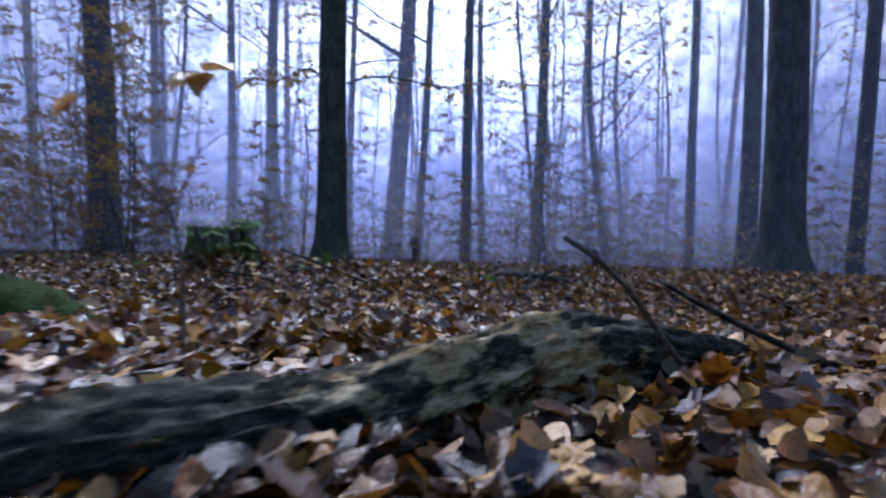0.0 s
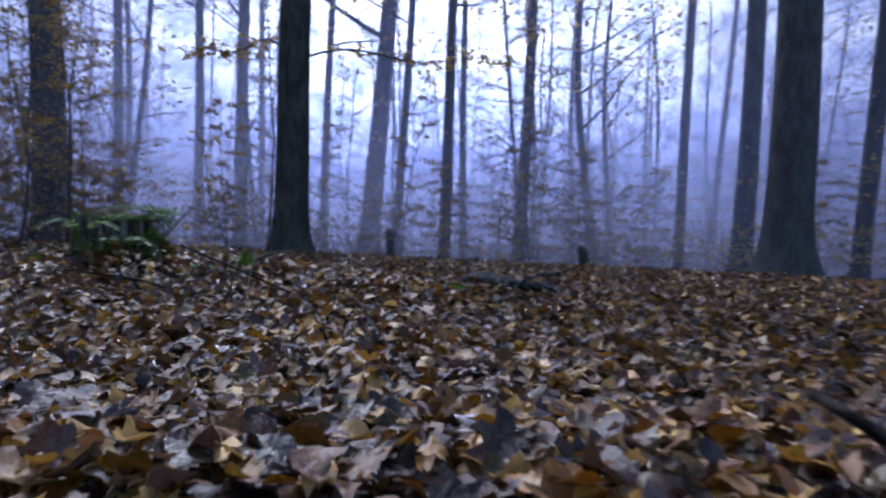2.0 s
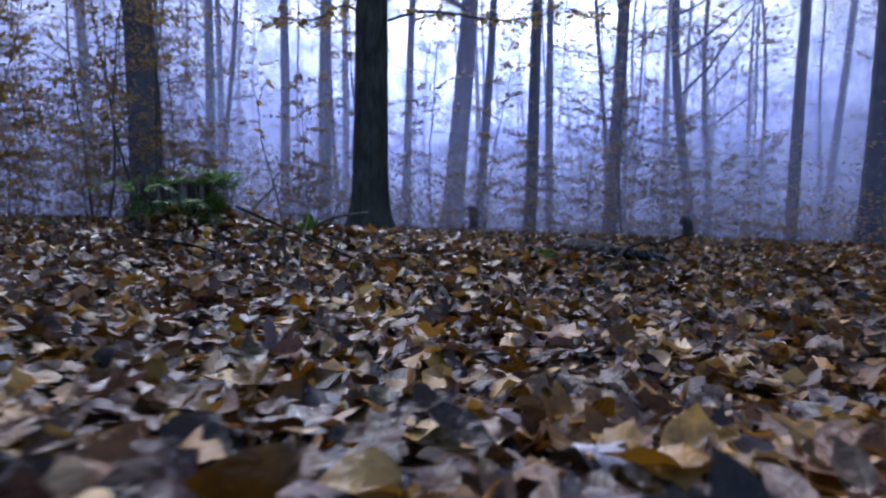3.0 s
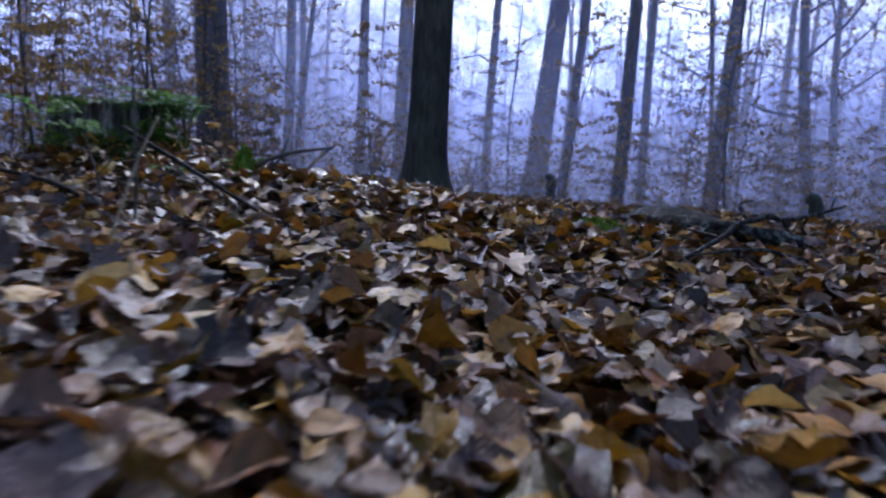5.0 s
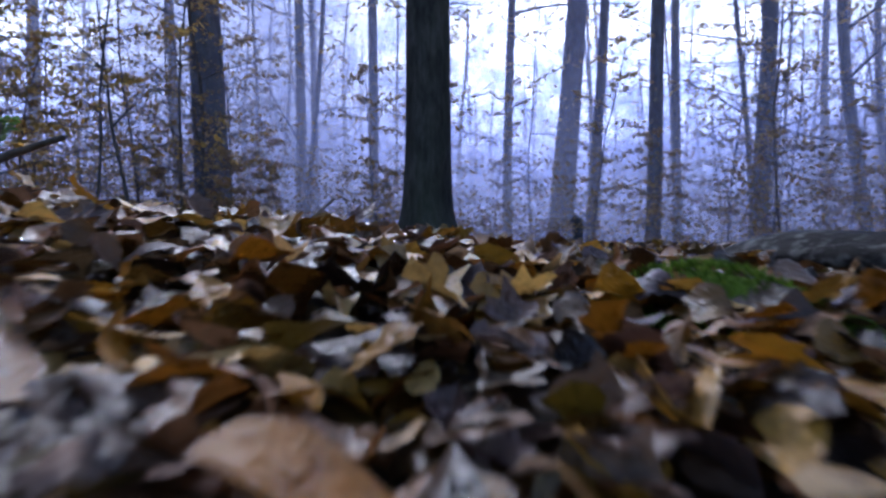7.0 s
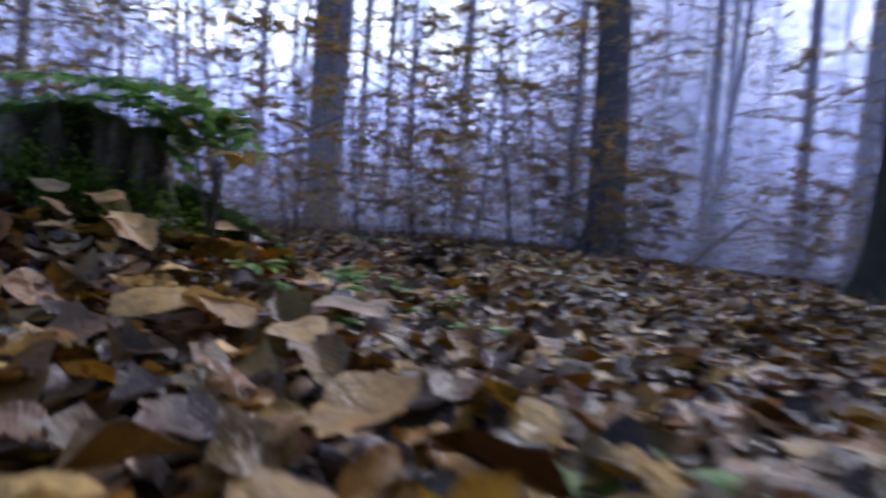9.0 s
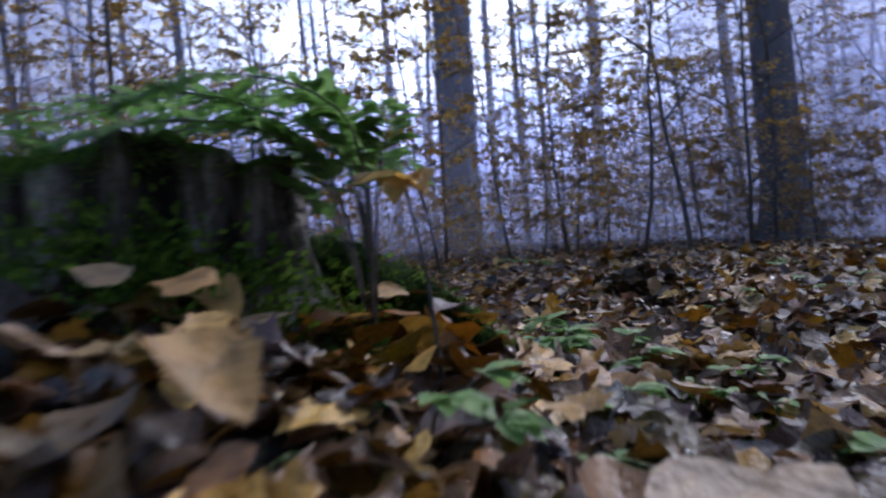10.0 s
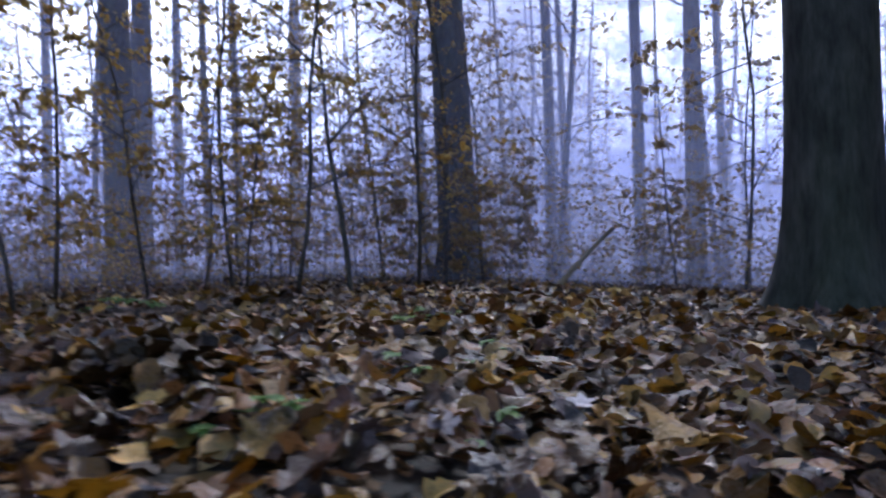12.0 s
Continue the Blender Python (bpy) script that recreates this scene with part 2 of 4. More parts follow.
# ---- mesh helpers ----
class Shape:
    """Gathers points and faces for one mesh."""

    def __init__(self):
        self.v, self.f = [], []

    def tube(self, pts, radii, sides=6, lobes=None, cap=True):
        pts = [Vector(p) for p in pts]
        base = len(self.v)
        ref = Vector((0.31, 0.95, 0.05))
        for i, p in enumerate(pts):
            d = (pts[min(i + 1, len(pts) - 1)] - pts[max(i - 1, 0)]).normalized()
            u = d.cross(ref)
            u = (u if u.length > 0.05 else d.cross(Vector((1, 0, 0)))).normalized()
            w = d.cross(u)
            for k in range(sides):
                a = 2 * math.pi * k / sides
                r = radii[i] * (lobes(i, a) if lobes else 1)
                self.v.append(p + u * (r * math.cos(a)) + w * (r * math.sin(a)))
        for i in range(len(pts) - 1):
            for k in range(sides):
                a, b = base + i * sides + k, base + i * sides + (k + 1) % sides
                self.f.append((a, b, b + sides, a + sides))
        if cap:
            self.f.append(tuple(base + k for k in range(sides))[::-1])
            self.f.append(tuple(base + (len(pts) - 1) * sides + k for k in range(sides)))
        return self

    def leaf(self, p, along, up, length, width, fold=0.15):
        """A small pointed blade of two folded halves."""
        along = along.normalized()
        side = along.cross(up).normalized()
        up = side.cross(along)
        b = len(self.v)
        for t, s, h in ((0, 0, 0), (0.35, -0.5, fold), (0.35, 0, 0), (0.35, 0.5, fold), (0.7, -0.36, fold), (0.7, 0.36, fold), (1, 0, -0.1)):
            self.v.append(p + along * (length * t) + side * (width * s) + up * (width * h))
        self.f += [(b, b + 2, b + 1), (b, b + 3, b + 2), (b + 1, b + 2, b + 6, b + 4), (b + 2, b + 3, b + 5, b + 6)]

    def fleck(self, p, along, up, length, width, fold=0.2):
        """A far leaf: two triangles folded along the midrib."""
        along = along.normalized()
        side = along.cross(up).normalized()
        up = side.cross(along)
        b = len(self.v)
        mid = p + along * (length * 0.45) + up * (width * fold)
        self.v += [p, mid - side * (width * 0.5), p + along * length, mid + side * (width * 0.5)]
        self.f += [(b, b + 2, b + 1), (b, b + 3, b + 2)]

    def mesh(self, name, smooth=True):
        me = bpy.data.meshes.new(name)
        me.from_pydata([tuple(p) for p in self.v], [], self.f)
        me.polygons.foreach_set("use_smooth", [smooth] * len(me.polygons))
        me.update()
        return me


def part(name, shape, material, parent=None, label=""):
    me = shape.mesh(name) if isinstance(shape, Shape) else shape
    if not me.materials:
        me.materials.append(material)
    ob = new(name, me)
    ob.parent = parent
    return tagged(ob, label)


def empty(name, x, y, z, turn=0, **tags):
    ob = new(name)
    ob.empty_display_size = 0.1
    ob.matrix_basis = pose(x, y, z, 0, 0, turn)
    return tagged(ob, **tags)


def arrays_to_mesh(name, verts, faces_tri, uv=None):
    me = bpy.data.meshes.new(name)
    nf = len(faces_tri)
    me.vertices.add(len(verts))
    me.vertices.foreach_set("co", np.ascontiguousarray(verts, dtype=np.float32).ravel())
    me.loops.add(nf * 3)
    me.loops.foreach_set("vertex_index", np.ascontiguousarray(faces_tri, dtype=np.int32).ravel())
    me.polygons.add(nf)
    me.polygons.foreach_set("loop_start", np.arange(0, nf * 3, 3, dtype=np.int32))
    me.polygons.foreach_set("use_smooth", np.ones(nf, dtype=bool))
    if uv is not None:
        layer = me.uv_layers.new(name="blade")
        layer.data.foreach_set("uv", np.ascontiguousarray(uv[faces_tri.ravel()], dtype=np.float32).ravel())
    me.update(calc_edges=True)
    return me


# ---- ground ----
def lie(x, y):
    """Height of the forest floor."""
    x, y = np.asarray(x, float), np.asarray(y, float)
    h = -0.06 + 0.032 * 0.5 * np.log1p(np.exp((3.4 - np.clip(y, -1, 9)) / 0.5))
    h = h + 0.10 * np.exp(-((x + 0.4) ** 2 / 1.2 + (y - 5.0) ** 2 / 0.7))
    h = h + 0.18 * np.exp(-(((x + 1.67) / 0.55) ** 2 + ((y - 4.92) / 0.48) ** 2))
    h = h + 0.08 * np.exp(-(((x + 0.85) / 0.32) ** 2 + ((y - 4.70) / 0.24) ** 2))
    h = h - 0.045 * np.tanh((x - 0.2) / 1.2) * np.exp(-((y - 4.2) / 2.2) ** 2)
    h = h - 0.05 * np.exp(-((x + 1.0) ** 2 + (y - 7.0) ** 2) / 1.0)
    h = h + 0.07 * np.exp(-((x + 2.7) ** 2 + (y - 6.4) ** 2) / 1.2)
    h = h - 0.045 * np.exp(-((x - 0.45) ** 2 / 0.5 + (y - 4.1) ** 2 / 0.4)) + 0.08 * np.exp(-((x + 4.8) ** 2 + (y - 8.2) ** 2) / 3.0)
    h = h + 0.10 / (1 + np.exp((y - 2.5) / 0.16))
    fall = y - 9.5 + 0.35 * (np.clip(x, -40, 40) + 2.4)
    h = h - 3.2 * np.tanh(0.07 * 0.8 * np.log1p(np.exp(np.clip(fall / 0.8, -30, 200))) / 3.2)
    h = h - 0.008 + 0.012 * np.sin(2.3 * x + 1.1) * np.sin(1.9 * y) + 0.008 * np.sin(5.1 * x + 2 * y) + 0.006 * np.sin(7 * y - 3 * x)
    return h


def ground_sheet():
    near = np.arange(-6, 10.01, 0.08)
    far = np.array([12, 15, 19, 24, 30, 40, 55, 80, 130, 250, 600])
    xs = np.concatenate([-far[::-1] - 1, np.arange(-8, 8.01, 0.1), far])
    ys = np.concatenate([-far[::-1], near, far + 1])
    gx, gy = np.meshgrid(xs, ys)
    gz = lie(gx, gy)
    v = np.stack([gx.ravel(), gy.ravel(), gz.ravel()], 1)
    w, h = len(xs), len(ys)
    i = (np.arange(h - 1)[:, None] * w + np.arange(w - 1)[None]).ravel()
    f = np.concatenate([np.stack([i, i + 1, i + w + 1], 1), np.stack([i, i + w + 1, i + w], 1)])
    return arrays_to_mesh("ground", v, f)


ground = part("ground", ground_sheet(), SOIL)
tagged(ground, "damp forest floor, shade painted dark between its fallen leaves", "ground", kind="structure")


# ---- fallen leaves ----
def oval_blade(rows=3, cols=3):
    """A pointed oval leaf: unit length along y, unit width, with a slightly toothed edge when fine."""
    v = [(0, 0)]
    cs = np.linspace(-1, 1, cols)
    for i in range(rows):
        t = (i + 0.9) / (rows + 0.9)
        w = 0.5 * math.sin(math.pi * t ** 0.85) ** 0.8 * (1 + (0.07 if i % 2 else -0.04) * (rows > 4))
        v += [(w * c, t - 0.05 * abs(c) * (rows > 4)) for c in cs]
    v.append((0, 1.0))
    f = [(0, 2 + k, 1 + k) for k in range(cols - 1)]
    for r in range(rows - 1):
        for k in range(cols - 1):
            a = 1 + cols * r + k
            f += [(a, a + 1, a + 1 + cols), (a, a + 1 + cols, a + cols)]
    a, tip = 1 + cols * (rows - 1), len(v) - 1
    f += [(a + k, a + k + 1, tip) for k in range(cols - 1)]
    return np.array(v, float), np.array(f)


def lobed_blade():
    """Outline of a five-lobed leaf with toothed lobes, an inner ring that lets it curl, and a stalk end."""
    n = 22
    lobes = (-2.25, -1.2, 0.0, 1.2, 2.25)
    v = [(0, 0.42)]
    for ring in (0.5, 1.0):
        for k in range(n):
            a = -math.pi + 2 * math.pi * (k + 0.5) / n
            near = min(abs(a - b) for b in lobes)
            r = 0.25 + 0.33 * max(0.0, 1 - near / 0.62) ** 0.75 * (0.82 + 0.18 * math.cos(a))
            r *= (1 + 0.09 * (-1) ** k) * (0.55 if abs(a) > 2.85 else 1)
            v.append((ring * r * math.sin(a) * 1.05, 0.42 + ring * r * math.cos(a)))
    f = [(0, 1 + (k + 1) % n, 1 + k) for k in range(n)]
    for k in range(n):
        a, b = 1 + k, 1 + (k + 1) % n
        f += [(a, b, b + n), (a, b + n, a + n)]
    return np.array(v, float), np.array(f)


def scatter(rng, blade, xy, size, flat=0.35, lift=0.02, height=None, curl=1.0):
    """Points and triangles of many leaves, each turned, tilted and curled in its own way."""
    v, f = blade
    n, k = len(xy), len(v)
    L = size * rng.uniform(0.65, 1.35, n)
    W = L * rng.uniform(0.55, 0.8, n)
    px = v[None, :, 0] * W[:, None] * (1 + rng.normal(0, 0.09, (n, k)))
    py = (v[None, :, 1] - 0.5 + rng.normal(0, 0.022, (n, k))) * L[:, None]
    cup = rng.normal(0.0, 0.55, n)[:, None]
    arch = rng.normal(0.0, 0.35, n)[:, None]
    wave = rng.normal(0, 0.03, (n, k)) * (np.abs(v[None, :, 0]) > 0.1)
    ph = rng.uniform(0, 6.28, n)[:, None]
    wave = wave + 0.16 * np.sin(v[None, :, 1] * rng.uniform(3, 9, n)[:, None] + ph) * np.sign(v[None, :, 0]) * np.abs(v[None, :, 0]) * 2
    wave = wave + rng.uniform(0.0, 0.5, n)[:, None] * np.abs(v[None, :, 0])
    pz = cup * px ** 2 / W[:, None] * 1.6 + arch * py ** 2 / L[:, None] + wave * W[:, None] * 0.6
    pz = pz * curl
    tilt = rng.normal(0, flat, n)
    roll = rng.normal(0, flat, n)
    turn = rng.uniform(0, 2 * math.pi, n)
    c, s = np.cos(tilt)[:, None], np.sin(tilt)[:, None]
    py, pz = py * c - pz * s, py * s + pz * c
    c, s = np.cos(roll)[:, None], np.sin(roll)[:, None]
    px, pz = px * c + pz * s, -px * s + pz * c
    c, s = np.cos(turn)[:, None], np.sin(turn)[:, None]
    px, py = px * c - py * s, px * s + py * c
    z0 = (lie(xy[:, 0], xy[:, 1]) if height is None else height) + lift * rng.uniform(0.0, 1, n) + 0.25 * np.abs(np.sin(tilt)) * L
    out = np.stack([px + xy[:, :1], py + xy[:, 1:2], pz + z0[:, None]], 2).reshape(-1, 3)
    tri = (f[None] + (np.arange(n) * k)[:, None, None]).reshape(-1, 3)
    return out, tri, np.tile(v, (n, 1))


def joined(pieces):
    v, f, t, o = [], [], [], 0
    for a, b, c in pieces:
        v.append(a)
        f.append(b + o)
        t.append(c)
        o += len(a)
    return np.concatenate(v), np.concatenate(f), np.concatenate(t)


def litter():
    rng = np.random.default_rng(4)
    pieces = []

    def field(n, x0, x1, y0, y1):
        return np.stack([rng.uniform(x0, x1, n), rng.uniform(y0, y1, n)], 1)

    def outside(p, x0, x1, y0, y1):
        return p[~((p[:, 0] > x0) & (p[:, 0] < x1) & (p[:, 1] > y0) & (p[:, 1] < y1))]

    near = field(56000, -4.2, 3.4, 0.2, 8.6)
    brim = np.minimum(np.minimum(near[:, 0] + 4.2, 3.4 - near[:, 0]), np.minimum(near[:, 1] - 0.2, 8.6 - near[:, 1]))
    near = near[rng.uniform(0.05, 1.3, len(near)) < 0.35 + brim]
    near = near[np.hypot(near[:, 0] - 0.23, near[:, 1] - 4.02) > 0.10]
    x, y = near[:, 0], near[:, 1]
    by_way = ((x > -0.8) & (x < 1.5) & (y > 0.9) & (y < 5.2)) | ((x > -2.6) & (x < 0) & (y > 4.7) & (y < 7.2))
    pieces.append(scatter(rng, oval_blade(3), near[~by_way], 0.055, 0.40, 0.05))
    close = by_way & (((x > -1.9) & (x < -0.3) & (y > 4.7) & (y < 6.0)) | ((x > -0.1) & (x < 0.9) & (y > 3.1) & (y < 5.0)))
    pieces.append(scatter(rng, oval_blade(5, 3), near[by_way & ~close], 0.051, 0.40, 0.048))
    pieces.append(scatter(rng, oval_blade(6, 3), near[close], 0.051, 0.38, 0.046))
    pieces.append(scatter(rng, oval_blade(6, 5), np.concatenate([field(1100, -0.1, 0.95, 3.2, 5.0), field(1100, -1.9, -0.3, 4.7, 6.0)]), 0.060, 0.30, 0.052))
    pieces.append(scatter(rng, lobed_blade(), np.concatenate([field(2400, -3.0, 2.4, 0.6, 7.6), field(1500, -0.6, 1.3, 1.6, 5.0), field(700, -2.4, -0.2, 4.8, 7.2)]), 0.072, 0.34, 0.055))
    mid = np.stack([rng.normal(-1.2, 5.5, 34000), rng.normal(5.5, 5.5, 34000)], 1)
    mid = outside(mid[np.hypot(mid[:, 0] + 1.2, mid[:, 1] - 5.5) < 14], -3.6, 2.8, 0.8, 8.0)
    pieces.append(scatter(rng, oval_blade(2), mid, 0.085))
    far = outside(field(26000, -38, 30, -6, 48), -9, 6, -1, 14)
    pieces.append(scatter(rng, oval_blade(1), far, 0.14, 0.3))
    return arrays_to_mesh("leaf_litter", *joined(pieces))


part("leaf_litter", litter(), LITTER)
tagged(bpy.data.objects["leaf_litter"], "thick carpet of damp brown and ochre beech leaves", "leaves", kind="stuff")


# ---- trees ----
def trunk_shape(rng, radius, height, lean=(0, 0), bend=0.0, sides=18, rings=30, flare=0.8):
    """A tapered trunk that leans and bends a little, with root swellings at its foot."""
    zs = [height * (i / (rings - 1)) ** 1.9 for i in range(rings)]
    ph, ph2 = rng.uniform(0, 6.28), rng.uniform(0, 6.28)
    pts, rad = [], []
    for z in zs:
        wob = bend * math.sin(z / height * 7 + ph)
        pts.append((lean[0] * z + wob, lean[1] * z + bend * math.sin(z / height * 5 + ph2), z - 0.12))
        rad.append(radius * (1 - 0.6 * z / height) * (1 + flare * math.exp(-z / (radius * 0.9))))

    def lobes(i, a):
        z = zs[i]
        return 1 + 0.22 * math.exp(-z / (radius * 1.4)) * math.cos(4 * a + ph) + 0.10 * math.exp(-z / radius) * math.cos(7 * a + ph2) + 0.02 * math.sin(3 * a + z * 2)

    return Shape().tube(pts, rad, sides, lobes), pts, rad


def limb_path(rng, p, length, rise, steps=6):
    a = rng.uniform(0, 2 * math.pi)
    d = Vector((math.cos(a), math.sin(a), rise)).normalized()
    q, pts = Vector(p), [Vector(p)]
    for _ in range(steps):
        d = (d + Vector((rng.normal(0, 0.16), rng.normal(0, 0.16), rng.normal(0.02, 0.12)))).normalized()
        q = q + d * (length / steps)
        pts.append(q.copy())
    return pts


def crown_shape(rng, tips, count, spread, size):
    """Thin autumn crown: small blades in loose clumps round the ends of the limbs."""
    s = Shape()
    for k in range(count):
        t = tips[int(rng.integers(len(tips)))]
        p = t + Vector((rng.normal(0, spread), rng.normal(0, spread), rng.normal(0, spread * 0.45)))
        a = rng.uniform(0, 6.28)
        s.fleck(p, Vector((math.cos(a), math.sin(a), rng.normal(-0.2, 0.3))), Vector((rng.normal(0, 0.3), rng.normal(0, 0.3), 1)), size * rng.uniform(0.7, 1.3), size * 0.62)
    return s


def tree(x, y, radius, height=17.0, lean=(0, 0), bend=0.04, seed=1, label="", limbs=6, first=0.38, leaves=700, group="forest trees", sides=18, flare=0.8, blade=0.13):
    rng = np.random.default_rng(seed)
    t = empty("tree", x, y, float(lie(x, y)), label=label or "tall grey beech tree rising from the leaf-covered floor", category="tree", group=group)
    s, pts, rad = trunk_shape(rng, radius, height, lean, bend, sides, flare=flare)
    part("trunk", s, BARK, t)
    tips = []
    for k in range(limbs):
        f = first + (0.97 - first) * k / max(limbs - 1, 1)
        i = min(range(len(pts)), key=lambda j: abs(pts[j][2] - height * f))
        path = limb_path(rng, pts[i], height * 0.30 * (1.15 - 0.6 * f), 0.5)
        r0 = rad[i] * 0.38
        part("limb", Shape().tube(path, [r0 * (1 - 0.85 * j / 6) for j in range(7)], 7), BARK, t)
        tips += path[2:]
    tips.append(Vector(pts[-1]))
    tagged(part("crown", crown_shape(rng, tips, leaves, 0.8, blade), HUNG, t, "thin brown autumn leaves"), kind="stuff")
    return t


# trees standing nearest the way, each placed on its own
NEAR_TREES = [
    # x, y, radius, lean, seed
    (-2.36, 9.80, 0.242, (0.012, 0.0), 1),
    (-8.72, 13.2, 0.345, (-0.012, 0.0), 2),
    (4.45, 10.0, 0.305, (0.004, 0.0), 3),
    (5.3, 13.8, 0.205, (0.006, 0.0), 4),
    (-3.75, 21.3, 0.355, (0.06, 0.0), 5),
    (-13.9, 9.5, 0.32, (-0.012, 0.0), 6),
    (-15.1, 10.25, 0.24, (-0.01, 0.01), 7),
    (-7.2, 18.9, 0.215, (0.025, 0.0), 8),
    (-8.6, 19.2, 0.16, (0.0, 0.0), 9),
    (-11.8, 20.0, 0.18, (0.01, 0.0), 10),
    (-8.74, 24.3, 0.15, (0.01, 0.0), 11),
    (-0.95, 17.5, 0.165, (0.03, 0.0), 12),
    (1.13, 18.6, 0.185, (0.022, 0.0), 13),
    (6.45, 11.8, 0.140, (0.03, 0.0), 14),
    (5.32, 18.0, 0.14, (0.008, 0.0), 15),
    (-5.16, 20.9, 0.145, (0.02, 0.0), 16),
    (-2.66, 20.1, 0.149, (0.045, 0.0), 17),
    (-0.58, 20.3, 0.123, (-0.005, 0.0), 18),
    (-18.8, 12.4, 0.14, (0.0, 0.0), 19),
    (-14.8, 11.5, 0.09, (0.03, 0.0), 20),
    (-17.3, 15.3, 0.195, (0.0, 0.0), 21),
    (-13.3, 16.6, 0.15, (-0.02, 0.0), 22),
    (8.4, 25.2, 0.136, (0.06, 0.0), 23),
]
for x, y, r, lean, seed in NEAR_TREES:
    d = math.hypot(x + 0.5, y - 4.5)
    t = tree(x, y, r, 17 + seed % 4, lean, 0.0 if seed == 1 else 0.05, seed,
             "dark-trunked beech rising from the leaf-covered floor" if d < 13 else "grey beech standing back in the mist", leaves=1800, limbs=8, flare=0.7 if seed == 1 else 0.9, blade=0.11 if d < 13 else 0.17)

    if seed == 1:
        first_tree = t


def bough(t, seed):
    """A low bough with sprays of withered leaves, grown out of the trunk on both sides."""
    rng = np.random.default_rng(seed)
    blades, twigs = Shape(), Shape()
    for start, end, z in ((0.15, 3.0, 2.75), (-0.15, -1.3, 2.9)):
        pts = [Vector((start + (end - start) * f, -0.25 * f + 0.12 * math.sin(5 * f), z + 0.35 * f - 0.6 * f * f + 0.09 * math.sin(8 * f))) for f in np.linspace(0, 1, 12)]
        part("bough", Shape().tube(pts, [0.022 * (1 - 0.075 * i) for i in range(12)], 6), TWIG, t)
        for p in pts[2:]:
            for j in range(5):
                e = p + Vector((rng.normal(0, 0.16), rng.normal(0, 0.22), rng.normal(-0.02, 0.09)))
                twigs.tube([p, e], [0.004, 0.0015], 3, cap=False)
                for q in range(9):
                    c = rng.uniform(0, 6.28)
                    blades.fleck(p.lerp(e, rng.uniform(0.2, 1.1)), Vector((math.cos(c), math.sin(c), rng.normal(-0.4, 0.3))), Vector((rng.normal(0, 0.5), rng.normal(0, 0.5), 1)), rng.uniform(0.05, 0.085), 0.045)
    tagged(part("twig_spray", twigs, TWIG, t), kind="stuff")
    tagged(part("bough_leaves", blades, HUNG, t, "withered brown leaves"), kind="stuff")


bough(first_tree, 5)

# the wood behind: a few kinds of slim trees, repeated
rng = np.random.default_rng(21)
spots = [(t[0], t[1]) for t in NEAR_TREES]
slim, made = [], 0
while made < 140:
    a, d = radians(rng.uniform(-60, 118)), rng.uniform(16, 52)
    x, y = -0.5 - d * math.sin(a), 4.5 + d * math.cos(a)
    if min((x - u) ** 2 + (y - w) ** 2 for u, w in spots) < 2.0:
        continue
    spots.append((x, y))
    if made < 6:
        slim.append(tree(x, y, rng.uniform(0.06, 0.15), rng.uniform(12, 18), (rng.normal(0, 0.03), 0), 0.14, 40 + made,
                         "slim grey tree far back in the misty wood", 9, 0.22, 420, "far trees", 9, 0.4, 0.22))
    else:
        copy_thing(slim[made % 6], pose(x, y, float(lie(x, y)), rng.normal(0, 2), rng.normal(0, 2), rng.uniform(0, 360)))
    made += 1


